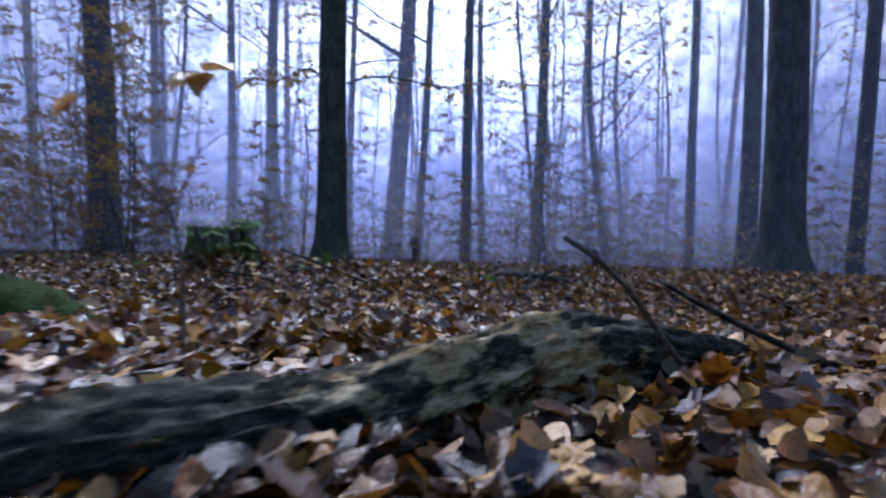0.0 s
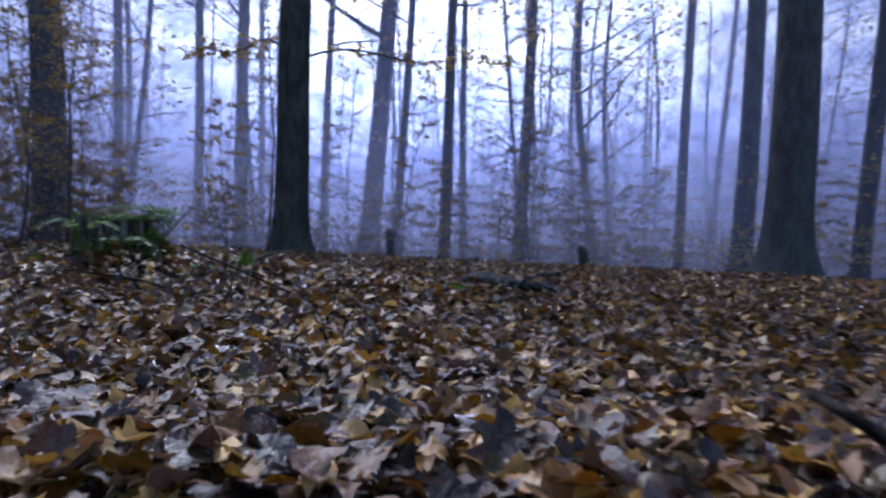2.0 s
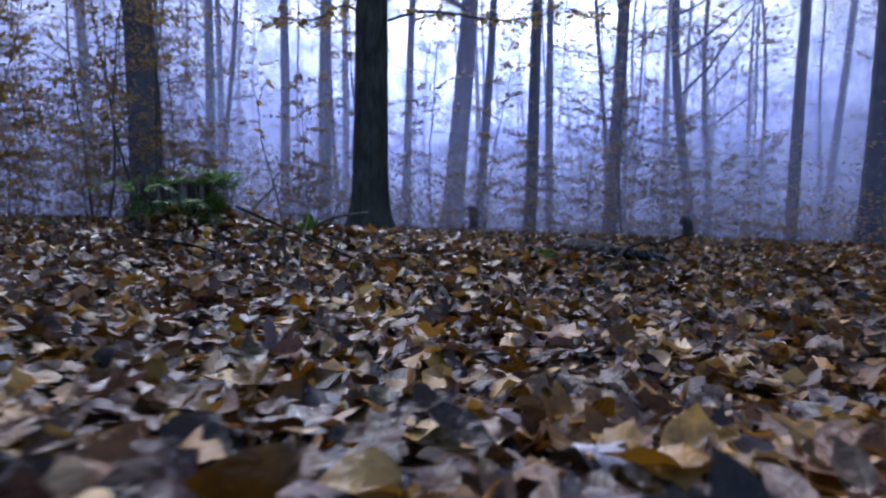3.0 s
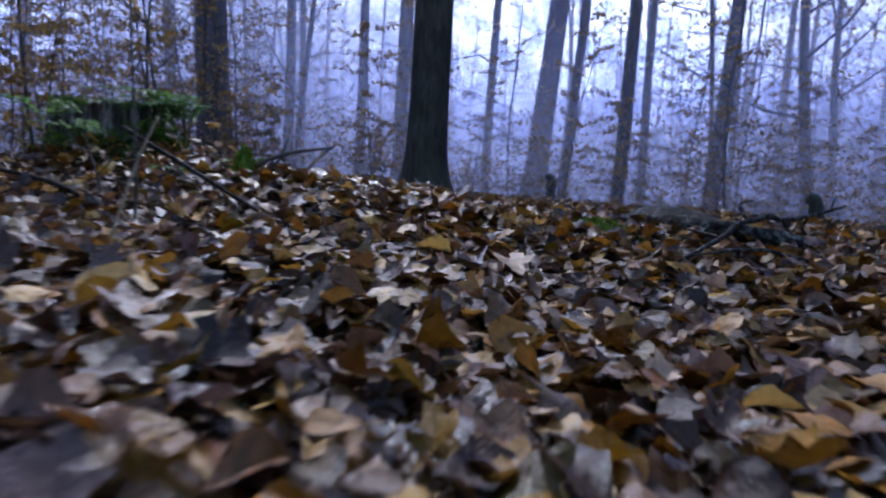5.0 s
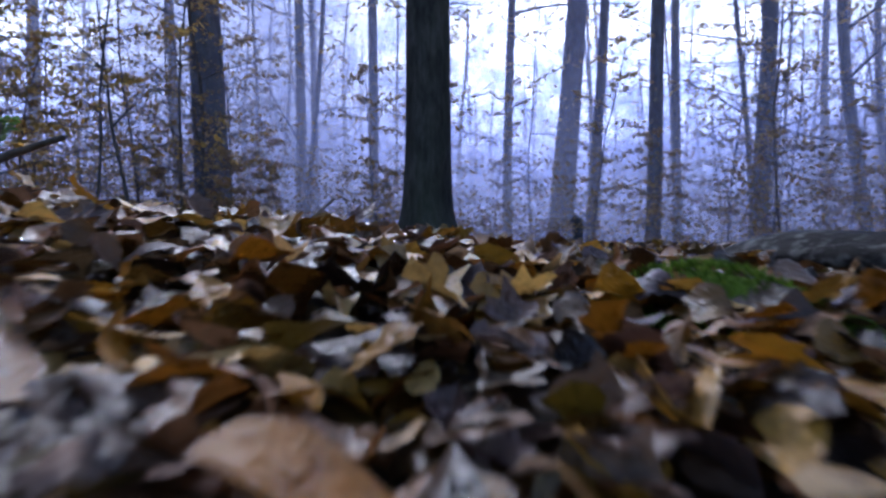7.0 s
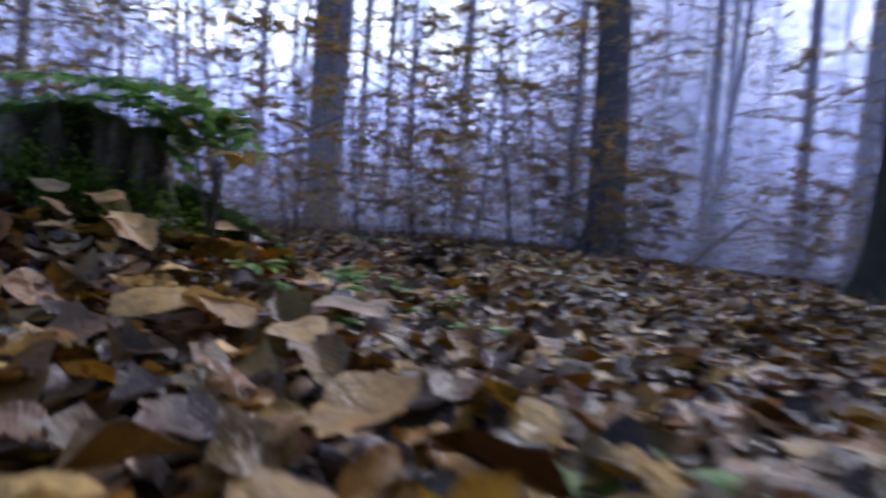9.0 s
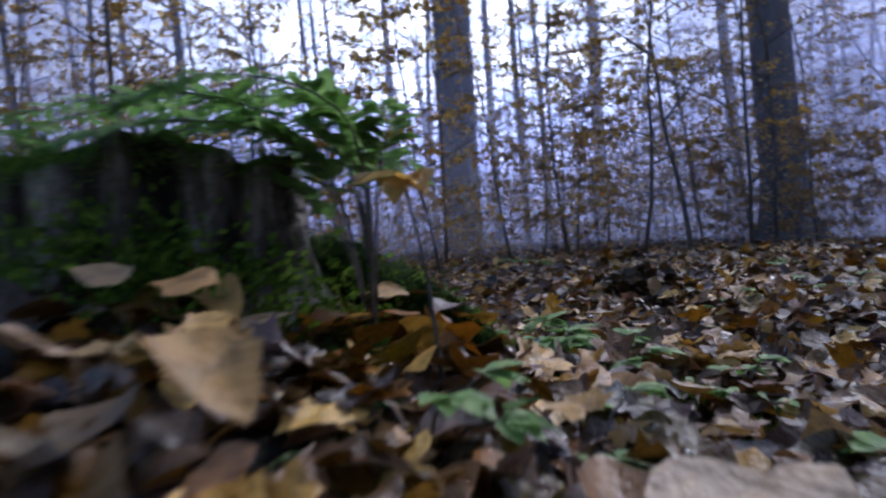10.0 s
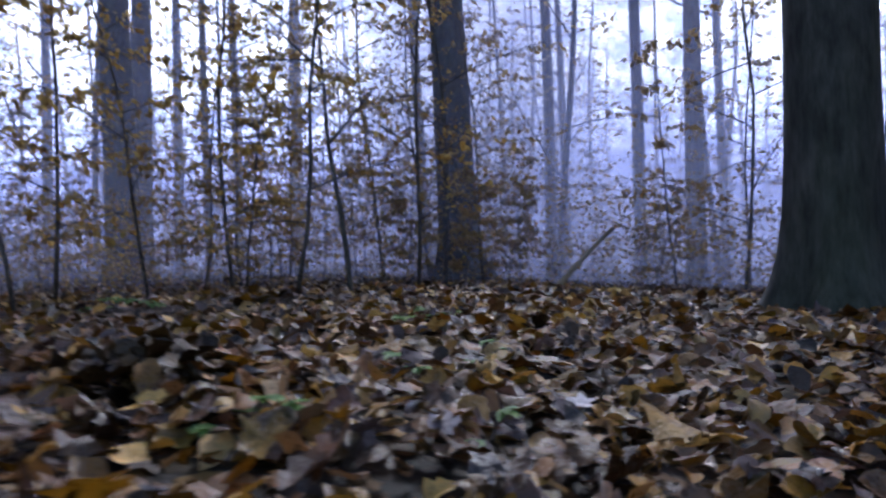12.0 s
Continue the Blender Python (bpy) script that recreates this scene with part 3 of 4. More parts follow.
# ---- young beeches of the understorey, still in brown leaf ----
def sapling(seed, height, leaves_per=26, branches=13, size=0.06, x=0, y=0, first=0.2):
    rng = np.random.default_rng(seed)
    t = empty("sapling", x, y, float(lie(x, y)), label="young beech with level sprays of withered golden-brown leaves", category="sapling", group="understorey saplings")
    pts, q = [], Vector((0, 0, -0.05))
    d = Vector((rng.normal(0, 0.12), rng.normal(0, 0.12), 1)).normalized()
    for i in range(9):
        pts.append(q.copy())
        d = (d + Vector((rng.normal(0, 0.07), rng.normal(0, 0.07), 0.1))).normalized()
        q = q + d * height / 8
    r0 = 0.005 + height * 0.0030
    part("stem", Shape().tube(pts, [r0 * (1 - 0.085 * i) for i in range(9)], 7), TWIG, t)
    blades, twigs = Shape(), Shape()
    for b in range(branches):
        f = first + (0.97 - first) * b / (branches - 1)
        p = pts[int(f * 8)].lerp(pts[min(8, int(f * 8) + 1)], f * 8 - int(f * 8))
        a = b * 2.4 + rng.normal(0, 0.4)
        length = height * 0.30 * (1.15 - 0.75 * f) * rng.uniform(0.7, 1.2)
        d = Vector((math.cos(a), math.sin(a), 0.35 + rng.normal(0, 0.22))).normalized()
        q, path = p.copy(), [p.copy()]
        wood = Shape()
        for j in range(5):
            d = (d + Vector((rng.normal(0, 0.10), rng.normal(0, 0.10), -0.07))).normalized()
            q = q + d * length / 5
            path.append(q.copy())
        wood.tube(path, [r0 * 0.45 * (1 - 0.17 * j) for j in range(6)], 5)
        for j in range(1, 6):
            d = (path[j] - path[j - 1]).normalized()
            side = d.cross(Vector((0, 0, 1))).normalized()
            for sgn in ((1, -1) if j < 5 else (0,)):
                reach = length * rng.uniform(0.18, 0.42) * (1.1 - 0.12 * j)
                aim = (d * rng.uniform(0.5, 1) + side * sgn * rng.uniform(0.5, 1) + Vector((0, 0, rng.normal(0.0, 0.42)))).normalized()
                tw = path[j] + aim * reach
                twigs.tube([path[j], tw], [r0 * 0.2, r0 * 0.07], 3, cap=False)
                for k in range(leaves_per):
                    f2 = rng.uniform(0.1, 1.05)
                    base = path[j].lerp(tw, f2)
                    sg = 1 if k % 2 else -1
                    al = aim * rng.uniform(0.3, 1) + side * sg * rng.uniform(0.2, 1) + Vector((0, 0, rng.normal(-0.45, 0.55)))
                    blades.fleck(base, al, Vector((rng.normal(0, 0.4), rng.normal(0, 0.4), 1)), size * rng.uniform(0.6, 1.2), size * rng.uniform(0.5, 0.7), rng.uniform(0, 0.35))
        part("branch", wood, TWIG, t)
    tagged(part("twig_spray", twigs, TWIG, t), kind="stuff")
    tagged(part("leaves", blades, HUNG, t, "withered golden-brown leaves"), kind="stuff")
    return t


rng = np.random.default_rng(33)
kinds, made = [], 0
heights = (1.5, 2.2, 3.0, 3.8, 4.8, 6.2)
while made < 185:
    a = radians(rng.uniform(-50, 115) if made % 5 < 3 else (rng.normal(48, 9) if made % 5 == 3 else rng.normal(98, 13)))
    d = (8.5 if made % 4 else 6.5) + 20 * rng.random() ** 0.9
    x, y = -0.5 - d * math.sin(a), 4.5 + d * math.cos(a)
    if min((x - u) ** 2 + (y - w) ** 2 for u, w in spots) < 0.10 or (-4.0 < x < 4.4 and y < 11.5):
        continue
    if made < 6:
        kinds.append(sapling(70 + made, heights[made], 9, 15, 0.066, x, y, 0.14))
    else:
        copy_thing(kinds[made % 6], pose(x, y, float(lie(x, y)), 0, 0, rng.uniform(0, 360)))
    made += 1


for k, (x, y) in enumerate(((-5.9, 6.6), (-6.9, 7.7), (-7.0, 5.2), (-8.2, 9.2), (-6.2, 4.0), (-5.6, 9.6), (-7.9, 8.9), (-8.4, 11.4), (-6.6, 10.9), (-5.0, 8.0))):
    copy_thing(kinds[(2, 3, 4, 3, 5, 4, 5, 5, 5, 3)[k]], pose(x, y, float(lie(x, y)), 0, 0, 70 * k))


rng = np.random.default_rng(58)
for k in range(20):
    a, d = (radians(86 + 2.3 * k), rng.uniform(7.5, 13)) if k < 12 else (radians(41 + 2.2 * (k - 12)), rng.uniform(10, 15))
    x, y = -0.5 - d * math.sin(a), 4.5 + d * math.cos(a)
    copy_thing(kinds[3 + k % 3], pose(x, y, float(lie(x, y)), 0, 0, 137 * k))


def brush():
    """Low tangle of thin bare twigs and dead stalks at the foot of the trees."""
    rng = np.random.default_rng(12)
    s = Shape()
    for k in range(5500):
        a = radians(rng.uniform(-58, 116))
        d = 8.0 + 22 * rng.random() ** 0.8
        x, y = -0.5 - d * math.sin(a), 4.5 + d * math.cos(a)
        if -4.0 < x < 4.0 and y < 12:
            continue
        z, h = float(lie(x, y)), (0.12 + 1.1 * rng.random() ** 2.2) * (0.4 + d / 16)
        q = Vector((x, y, z - 0.03))
        dr = Vector((rng.normal(0, 0.55), rng.normal(0, 0.55), 1)).normalized()
        pts = [q.copy()]
        for j in range(3):
            dr = (dr + Vector((rng.normal(0, 0.35), rng.normal(0, 0.35), rng.normal(-0.1, 0.2)))).normalized()
            q = q + dr * h / 3
            pts.append(q.copy())
        r = 0.002 + 0.004 * rng.random()
        s.tube(pts, [r * 1.3, r, r * 0.7, r * 0.3], 3, cap=False)
        for j in (1, 2):
            e = pts[j] + Vector((rng.normal(0, 0.35), rng.normal(0, 0.35), rng.normal(0.1, 0.2))) * h
            s.tube([pts[j], e], [r * 0.7, r * 0.3], 3, cap=False)
    return s


tagged(part("undergrowth", brush(), TWIG), "tangle of thin bare twigs along the wood's floor", "undergrowth", kind="stuff")


def low_foliage():
    """Withered leaves still hanging in the low thicket, in loose layered sprays."""
    rng = np.random.default_rng(15)
    s = Shape()
    for k in range(2400):
        a = radians(rng.uniform(-58, 118))
        d = 8.6 + 9.5 * rng.random() ** 1.2
        x, y = -0.5 - d * math.sin(a), 4.5 + d * math.cos(a)
        z = float(lie(x, y)) + abs(rng.normal(0, 0.9)) + 0.1
        if -4.0 < x < 4.0 and y < 11.0:
            continue
        w = rng.uniform(0.15, 0.55)
        for j in range(24):
            p = Vector((x + rng.normal(0, w), y + rng.normal(0, w), z + rng.normal(0, 0.035)))
            c = rng.uniform(0, 6.28)
            s.fleck(p, Vector((math.cos(c), math.sin(c), rng.normal(-0.3, 0.3))), Vector((rng.normal(0, 0.4), rng.normal(0, 0.4), 1)), rng.uniform(0.04, 0.085), 0.045)
    return s


tagged(part("thicket_leaves", low_foliage(), HUNG), "faded golden-brown leaves in the low thicket under the trees", "leaves", kind="stuff")


# ---- the rotten log at the start, with two sticks leaning over it ----
def tube_thing(name, pts, radii, material, sides=9, rough=0.0, seed=0, parent=None, label=""):
    rng = np.random.default_rng(seed)
    v = [Vector(p) for p in pts]
    # smooth the run of points
    fine, fr = [], []
    for i in range(len(v) - 1):
        a, b, c, d = v[max(i - 1, 0)], v[i], v[i + 1], v[min(i + 2, len(v) - 1)]
        for k in range(5):
            t = k / 5
            fine.append(0.5 * (2 * b + (c - a) * t + (2 * a - 5 * b + 4 * c - d) * t * t + (3 * b - a - 3 * c + d) * t ** 3))
            fr.append(radii[i] + (radii[i + 1] - radii[i]) * t)
    fine.append(v[-1])
    fr.append(radii[-1])
    off = rng.normal(0, rough, (len(fine), sides))
    return part(name, Shape().tube(fine, fr, sides, lambda i, a: 1 + off[i][int(round(a / (2 * math.pi) * sides)) % sides]), material, parent, label)


def rotten_log(length, radius, seed):
    """A log along x with ragged, plated bark: ridges that run along it and broken lumps."""
    s = Shape()
    rings, sides = 170, 64
    along = (-0.75, -0.5, -0.3, -0.1, 0.15, 0.4, 0.60, 0.70)
    thick = [radius * q for q in (1.25, 1.2, 1.15, 1.1, 1.0, 0.92, 0.7, 0.3)]
    pts, rad = [], []
    for i in range(rings):
        x = -0.75 + 1.45 * i / (rings - 1)
        r = float(np.interp(x, along, thick))
        pts.append((x, 0.02 * math.sin(4 * x + 1), 0.138 + 0.062 * x - 0.29 * x * x * (x > 0) - r + 0.006 * math.sin(9 * x)))
        rad.append(r)

    def lobes(i, a):
        x = i / (rings - 1) * length
        c, q = math.cos(a), math.sin(a)
        ridge = abs(noise.noise(Vector((x * 2.2, c * 2.4 + seed, q * 2.4))))
        plate = noise.noise(Vector((x * 5, c * 5, q * 5 + seed)))
        fine = noise.noise(Vector((x * 22, c * 14, q * 14)))
        crack = noise.noise(Vector((x * 9, c * 30, q * 30)))
        return 0.86 + 0.40 * ridge + 0.24 * (plate > 0.08) * (0.4 + plate) + 0.12 * fine + 0.10 * crack

    return s.tube(pts, rad, sides, lobes)


log = empty("fallen_log", 0.55, 1.34, 0.085, 41, label="rotting log with flaking bark lying across the leaves", category="log")
part("bark", rotten_log(1.45, 0.062, 3), LOGWOOD, log)
stick = tube_thing("stick", [(0.95, 1.58, 0.05), (0.88, 1.49, 0.115), (0.80, 1.40, 0.205), (0.738, 1.315, 0.280), (0.675, 1.22, 0.338), (0.622, 1.13, 0.370)],
                   [0.006, 0.0055, 0.005, 0.0045, 0.0038, 0.003], TWIG, 8, 0.08, 4)
tagged(stick, "thin bent bare stick leaning up from the leaves", "stick")
stick = tube_thing("stick", [(1.40, 1.45, 0.08), (1.24, 1.62, 0.10), (1.06, 1.76, 0.17), (0.897, 1.898, 0.265)],
                   [0.008, 0.009, 0.008, 0.005], DARKWOOD, 8, 0.08, 5)
tagged(stick, "dark broken stick lying against the rotten log", "stick")
mossy = tube_thing("mossy_log", [(-0.36, 1.72, 0.09), (-0.54, 1.88, 0.11), (-0.83, 2.06, 0.12), (-1.22, 2.35, 0.12), (-1.8, 2.7, 0.05)],
                   [0.016, 0.042, 0.072, 0.088, 0.08], SHADEDMOSS, 16, 0.12, 6)
tagged(mossy, "small fallen trunk wrapped in moss, its green darkened for shade", "log")


# ---- sticks and a fallen branch along the way ----
def stick_thing(pts, radii, label, material=TWIG, seed=0, sides=8):
    return tagged(tube_thing("stick", pts, radii, material, sides, 0.24 if seed == 11 else 0.1, seed), label, "stick")


stick_thing([(0.20, 3.55, -0.035), (0.13, 3.73, -0.016), (0.085, 3.85, -0.008), (0.03, 4.02, 0.000), (-0.07, 4.24, 0.020)], [0.009, 0.012, 0.011, 0.009, 0.006], "dark rotten stick half sunk in the leaves", DARKWOOD, 11, 14)
stick_thing([(-0.323, 4.225, 0.02), (-0.629, 4.30, 0.12), (-1.028, 4.40, 0.25)], [0.004, 0.006, 0.008], "long thin twig lying up the leafy mound", DARKWOOD, 12)
stick_thing([(-0.86, 4.66, 0.10), (-0.70, 4.74, 0.19), (-0.50, 4.74, 0.222)], [0.009, 0.007, 0.004], "short dark twig poking out of the mound", TWIG, 13)
branch = empty("fallen_branch", 0.9, 5.1, float(lie(0.9, 5.1)), label="forked dead branch lying on the leaves beside a moss cushion", category="branch")
bz = float(lie(0.9, 5.1))


def local(pts, ox, oy, oz):
    return [(x - ox, y - oy, z - oz) for x, y, z in pts]


LICHEN = plain_noise("lichened_bark", (0.014, 0.012, 0.011), (0.26, 0.26, 0.24), 34, 0.8, lo=0.50, hi=0.72)
BRANCH = (
    # points, radii, seed
    ("limb", [(0.47, 5.42, 0.02), (0.60, 5.24, 0.032), (0.74, 5.15, 0.018), (0.95, 5.28, -0.012), (1.12, 5.62, -0.045), (1.38, 6.12, -0.07)], [0.014, 0.027, 0.030, 0.026, 0.024, 0.014], 14),
    ("limb", [(0.582, 4.505, -0.03), (0.703, 4.811, 0.022), (0.755, 5.08, 0.045), (0.80, 5.25, 0.048), (0.893, 5.50, 0.058), (0.95, 5.66, 0.04), (1.06, 5.80, 0.055), (1.234, 6.03, 0.10)], [0.004, 0.007, 0.008, 0.009, 0.011, 0.010, 0.008, 0.004], 15),
    ("twig", [(0.80, 5.25, 0.048), (0.775, 5.32, 0.10), (0.82, 5.36, 0.115)], [0.008, 0.006, 0.003], 16),
    ("twig", [(0.95, 5.66, 0.045), (0.99, 5.66, -0.02), (1.02, 5.68, -0.06)], [0.007, 0.006, 0.003], 17),
    ("twig", [(1.06, 5.80, 0.055), (1.05, 5.82, 0.0), (1.09, 5.85, -0.04)], [0.006, 0.005, 0.003], 18),
    ("twig", [(1.16, 5.92, 0.085), (1.17, 5.93, 0.13), (1.19, 5.94, 0.145)], [0.004, 0.003, 0.002], 19),
    ("twig", [(0.62, 4.60, -0.012), (0.80, 4.78, 0.0), (1.02, 4.86, -0.045), (1.25, 5.02, -0.06)], [0.004, 0.005, 0.004, 0.002], 20),
    ("twig", [(0.70, 4.80, 0.02), (0.62, 4.92, 0.03), (0.58, 5.02, 0.018)], [0.005, 0.004, 0.002], 21),
)
for name, pts, radii, seed in BRANCH:
    tube_thing(name, local(pts, 0.9, 5.1, bz), radii, LICHEN, 12 if seed < 16 else 7, 0.16, seed, branch)
strip = Shape()
for i in range(15):
    f = i / 14
    for j in range(4):
        x, y = 0.42 + 0.30 * f - 0.02 * j, 5.60 - 0.44 * f - 0.014 * j
        strip.v.append(Vector((x - 0.9, y - 5.1, 0.045 + 0.034 * math.sin(math.pi * f) - 0.004 * j * j + 0.004 * math.sin(9 * f) - bz)))
strip.f += [(4 * i + j, 4 * i + j + 1, 4 * i + j + 5, 4 * i + j + 4) for i in range(14) for j in range(3)]
part("bark_strip", strip, LICHEN, branch, "dark loose strip of bark")
stick_thing([(-5.25, 11.1, -0.2), (-5.18, 11.65, 0.18), (-5.121, 12.167, 0.50)], [0.028, 0.027, 0.022], "pale barkless stick leaning out of the leaves", PALEWOOD, 18, 9)


def cushion(name, x, y, lx, ly, h, turn, seed, label, tufts=420, blade=0.022, material=MOSS):
    """A low moss cushion: a rounded lump set with short upright tufts."""
    rng = np.random.default_rng(seed)
    s = Shape()
    n, m = 22, 8
    for i in range(m):
        f = i / (m - 1)
        for k in range(n):
            a = 2 * math.pi * k / n
            q = 1 + 0.18 * math.sin(3 * a + seed) + 0.1 * math.sin(5 * a) + rng.normal(0, 0.03)
            s.v.append(Vector((lx * q * (1 - f) * math.cos(a), ly * q * (1 - f) * math.sin(a), h * (1 - (1 - f) ** 2) - 0.02 + rng.normal(0, 0.003))))
    for i in range(m - 1):
        for k in range(n):
            a, b = i * n + k, i * n + (k + 1) % n
            s.f.append((a, b, b + n, a + n))
    for k in range(tufts):
        a, q = rng.uniform(0, 6.28), rng.random() ** 0.6
        p = Vector((lx * q * math.cos(a), ly * q * math.sin(a), h * (1 - q * q) - 0.012))
        s.leaf(p, Vector((rng.normal(0, 0.5), rng.normal(0, 0.5), 1)), Vector((rng.normal(), rng.normal(), 0.1)), rng.uniform(blade * 0.45, blade), blade * 0.23)
    ob = part(name, s, material)
    ob.matrix_basis = pose(x, y, float(lie(x, y)), 0, 0, turn)
    return tagged(ob, label, "moss")


cushion("moss_cushion", 0.36, 4.86, 0.17, 0.055, 0.078, -14, 1, "bright green flat cushion of moss among brown leaves", 1500, 0.013)


# ---- the mossy stump on its mound ----
def stump_shape(rise):
    s = Shape()
    rng = np.random.default_rng(9)
    sides, rings = 72, 16
    jag = [0.012 * math.sin(3 * k / sides * 6.28 + 1) + 0.008 * math.sin(7 * k / sides * 6.28) + rng.normal(0, 0.004) for k in range(sides)]
    for i in range(rings):
        f = i / (rings - 1)
        for k in range(sides):
            a = 2 * math.pi * k / sides
            r = 0.205 * (1 + 0.6 * (1 - f) ** 2.5 + 0.07 * math.cos(5 * a + 0.6) * (1.2 - f) + 0.05 * math.sin(13 * a + 0.5) + 0.03 * math.sin(23 * a) + rng.normal(0, 0.012))
            s.v.append(Vector((r * math.cos(a), r * math.sin(a), -0.1 + f * (rise + 0.1 + jag[k]))))
    for i in range(rings - 1):
        for k in range(sides):
            a, b = i * sides + k, i * sides + (k + 1) % sides
            s.f.append((a, b, b + sides, a + sides))
    top = (rings - 1) * sides
    for ring, (q, drop) in enumerate(((0.8, 0.02), (0.5, 0.09), (0.15, 0.12))):
        for k in range(sides):
            p = s.v[top + k]
            s.v.append(Vector((p.x * q, p.y * q, p.z - drop + rng.normal(0, 0.01))))
        a0 = top if ring == 0 else rings * sides + (ring - 1) * sides
        b0 = rings * sides + ring * sides
        for k in range(sides):
            s.f.append((a0 + k, a0 + (k + 1) % sides, b0 + (k + 1) % sides, b0 + k))
    s.f.append(tuple(rings * sides + 2 * sides + k for k in range(sides)))
    return s


STUMP = (-1.78, 4.98)
sz = float(lie(*STUMP))
stump = empty("tree_stump", *STUMP, sz, label="old rotten tree stump grown over with dark green moss", category="stump")
RISE = 0.385 - sz
part("stump", stump_shape(RISE), STUMPWOOD, stump)


def moss_coat(seed, patches, fine=1.0):
    """Moss on the stump's rim and flanks: lumps pressed on the wood, with short tufts."""
    rng = np.random.default_rng(seed)
    s = Shape()
    for a0, z0, size in patches:
        for k in range(14):
            a, z = a0 + rng.normal(0, size * 2.6), min(z0 + rng.normal(0, size * 0.45), RISE + 0.01)
            r = 0.205 * (1 + 0.6 * (1 - min(1, max(0, (z + 0.1) / (RISE + 0.1)))) ** 2.5) + 0.004
            p = Vector((r * math.cos(a), r * math.sin(a), z))
            out = Vector((math.cos(a), math.sin(a), 0.4))
            q = rng.uniform(0.010, 0.022) * fine
            for j in range(40):
                d = Vector((rng.normal(0, 0.6), rng.normal(0, 0.6), rng.normal(0.2, 0.5))) + out
                s.fleck(p + Vector((rng.normal(0, q * 1.6), rng.normal(0, q * 1.6), rng.normal(0, q * 0.9))), d, Vector((rng.normal(), rng.normal(), 0.3)), rng.uniform(0.006, 0.014) * fine, 0.005 * fine)
    return s


rim = [(k * 0.42 - 1.6, RISE - 0.004 + 0.008 * math.sin(3 * k), 0.03) for k in range(14)]
flank = [(-0.02, 0.10, 0.035), (0.25, 0.06, 0.04), (0.5, 0.05, 0.04), (0.95, 0.0, 0.06), (1.5, -0.02, 0.08), (-0.9, 0.02, 0.05), (-1.5, 0.04, 0.07)]
tagged(part("moss", moss_coat(5, rim, 0.5), MOSS, stump, "thin green moss along the rim"), kind="stuff")
tagged(part("moss", moss_coat(6, flank, 1.5), MOSS, stump, "olive green moss"), kind="stuff")
root = tube_thing("mossy_root", local([(-1.76, 5.13, 0.27), (-1.75, 5.28, 0.215), (-1.70, 5.38, 0.15), (-1.66, 5.46, 0.085), (-1.63, 5.52, 0.035)], *STUMP, sz),
                  [0.045, 0.034, 0.026, 0.018, 0.008], SHADEDMOSS, 16, 0.22, 8, stump, "root thick with green moss")


tufts = Shape()
rng = np.random.default_rng(91)
for p, q in zip(root.data.vertices, range(len(root.data.vertices))):
    out = Vector((p.normal.x, p.normal.y, p.normal.z))
    if out.z > -0.3:
        for k in range(7):
            d = out + Vector((rng.normal(0, 0.6), rng.normal(0, 0.6), rng.normal(0.2, 0.5)))
            tufts.fleck(p.co + Vector((rng.normal(0, 0.006), rng.normal(0, 0.006), rng.normal(0, 0.003))), d, Vector((rng.normal(), rng.normal(), 0.3)), rng.uniform(0.006, 0.012), 0.004)
tagged(part("moss", tufts, MOSS, stump, "bright green moss tufts"), kind="stuff")


# ---- green plants about the stump ----
def smooth_run(pts, steps=6):
    v = [Vector(p) for p in pts]
    out = []
    for i in range(len(v) - 1):
        a, b, c, d = v[max(i - 1, 0)], v[i], v[i + 1], v[min(i + 2, len(v) - 1)]
        for k in range(steps):
            t = k / steps
            out.append(0.5 * (2 * b + (c - a) * t + (2 * a - 5 * b + 4 * c - d) * t * t + (3 * b - a - 3 * c + d) * t ** 3))
    return out + [v[-1]]


def fern(base, runs, seed, label, leaflet=0.056):
    """A fern: arching ribs with paired pointed leaflets that shorten towards the tip."""
    rng = np.random.default_rng(seed)
    t = empty("fern", *base, label=label, category="fern")
    for run in runs:
        pts = smooth_run(local([base] + run, *base), 11)
        blades = Shape()
        for j in range(11, len(pts)):
            d = (pts[j] - pts[j - 1]).normalized()
            side = d.cross(Vector((0, 0, 1))).normalized()
            f = j / len(pts)
            w = leaflet * (1.15 - 0.75 * f) * rng.uniform(0.8, 1.15)
            for sg in (-1, 1):
                blades.leaf(pts[j], side * sg + d * 0.55 + Vector((0, 0, rng.normal(-0.15, 0.18))), Vector((rng.normal(0, 0.2), rng.normal(0, 0.2), 1)), w, w * 0.42, 0.12)
        f = tagged(part("frond", blades, FERN, t), kind="stuff")
        part("rib", Shape().tube(pts, [0.0024 * (1 - 0.75 * i / len(pts)) for i in range(len(pts))], 5), TWIG, f)
    return t


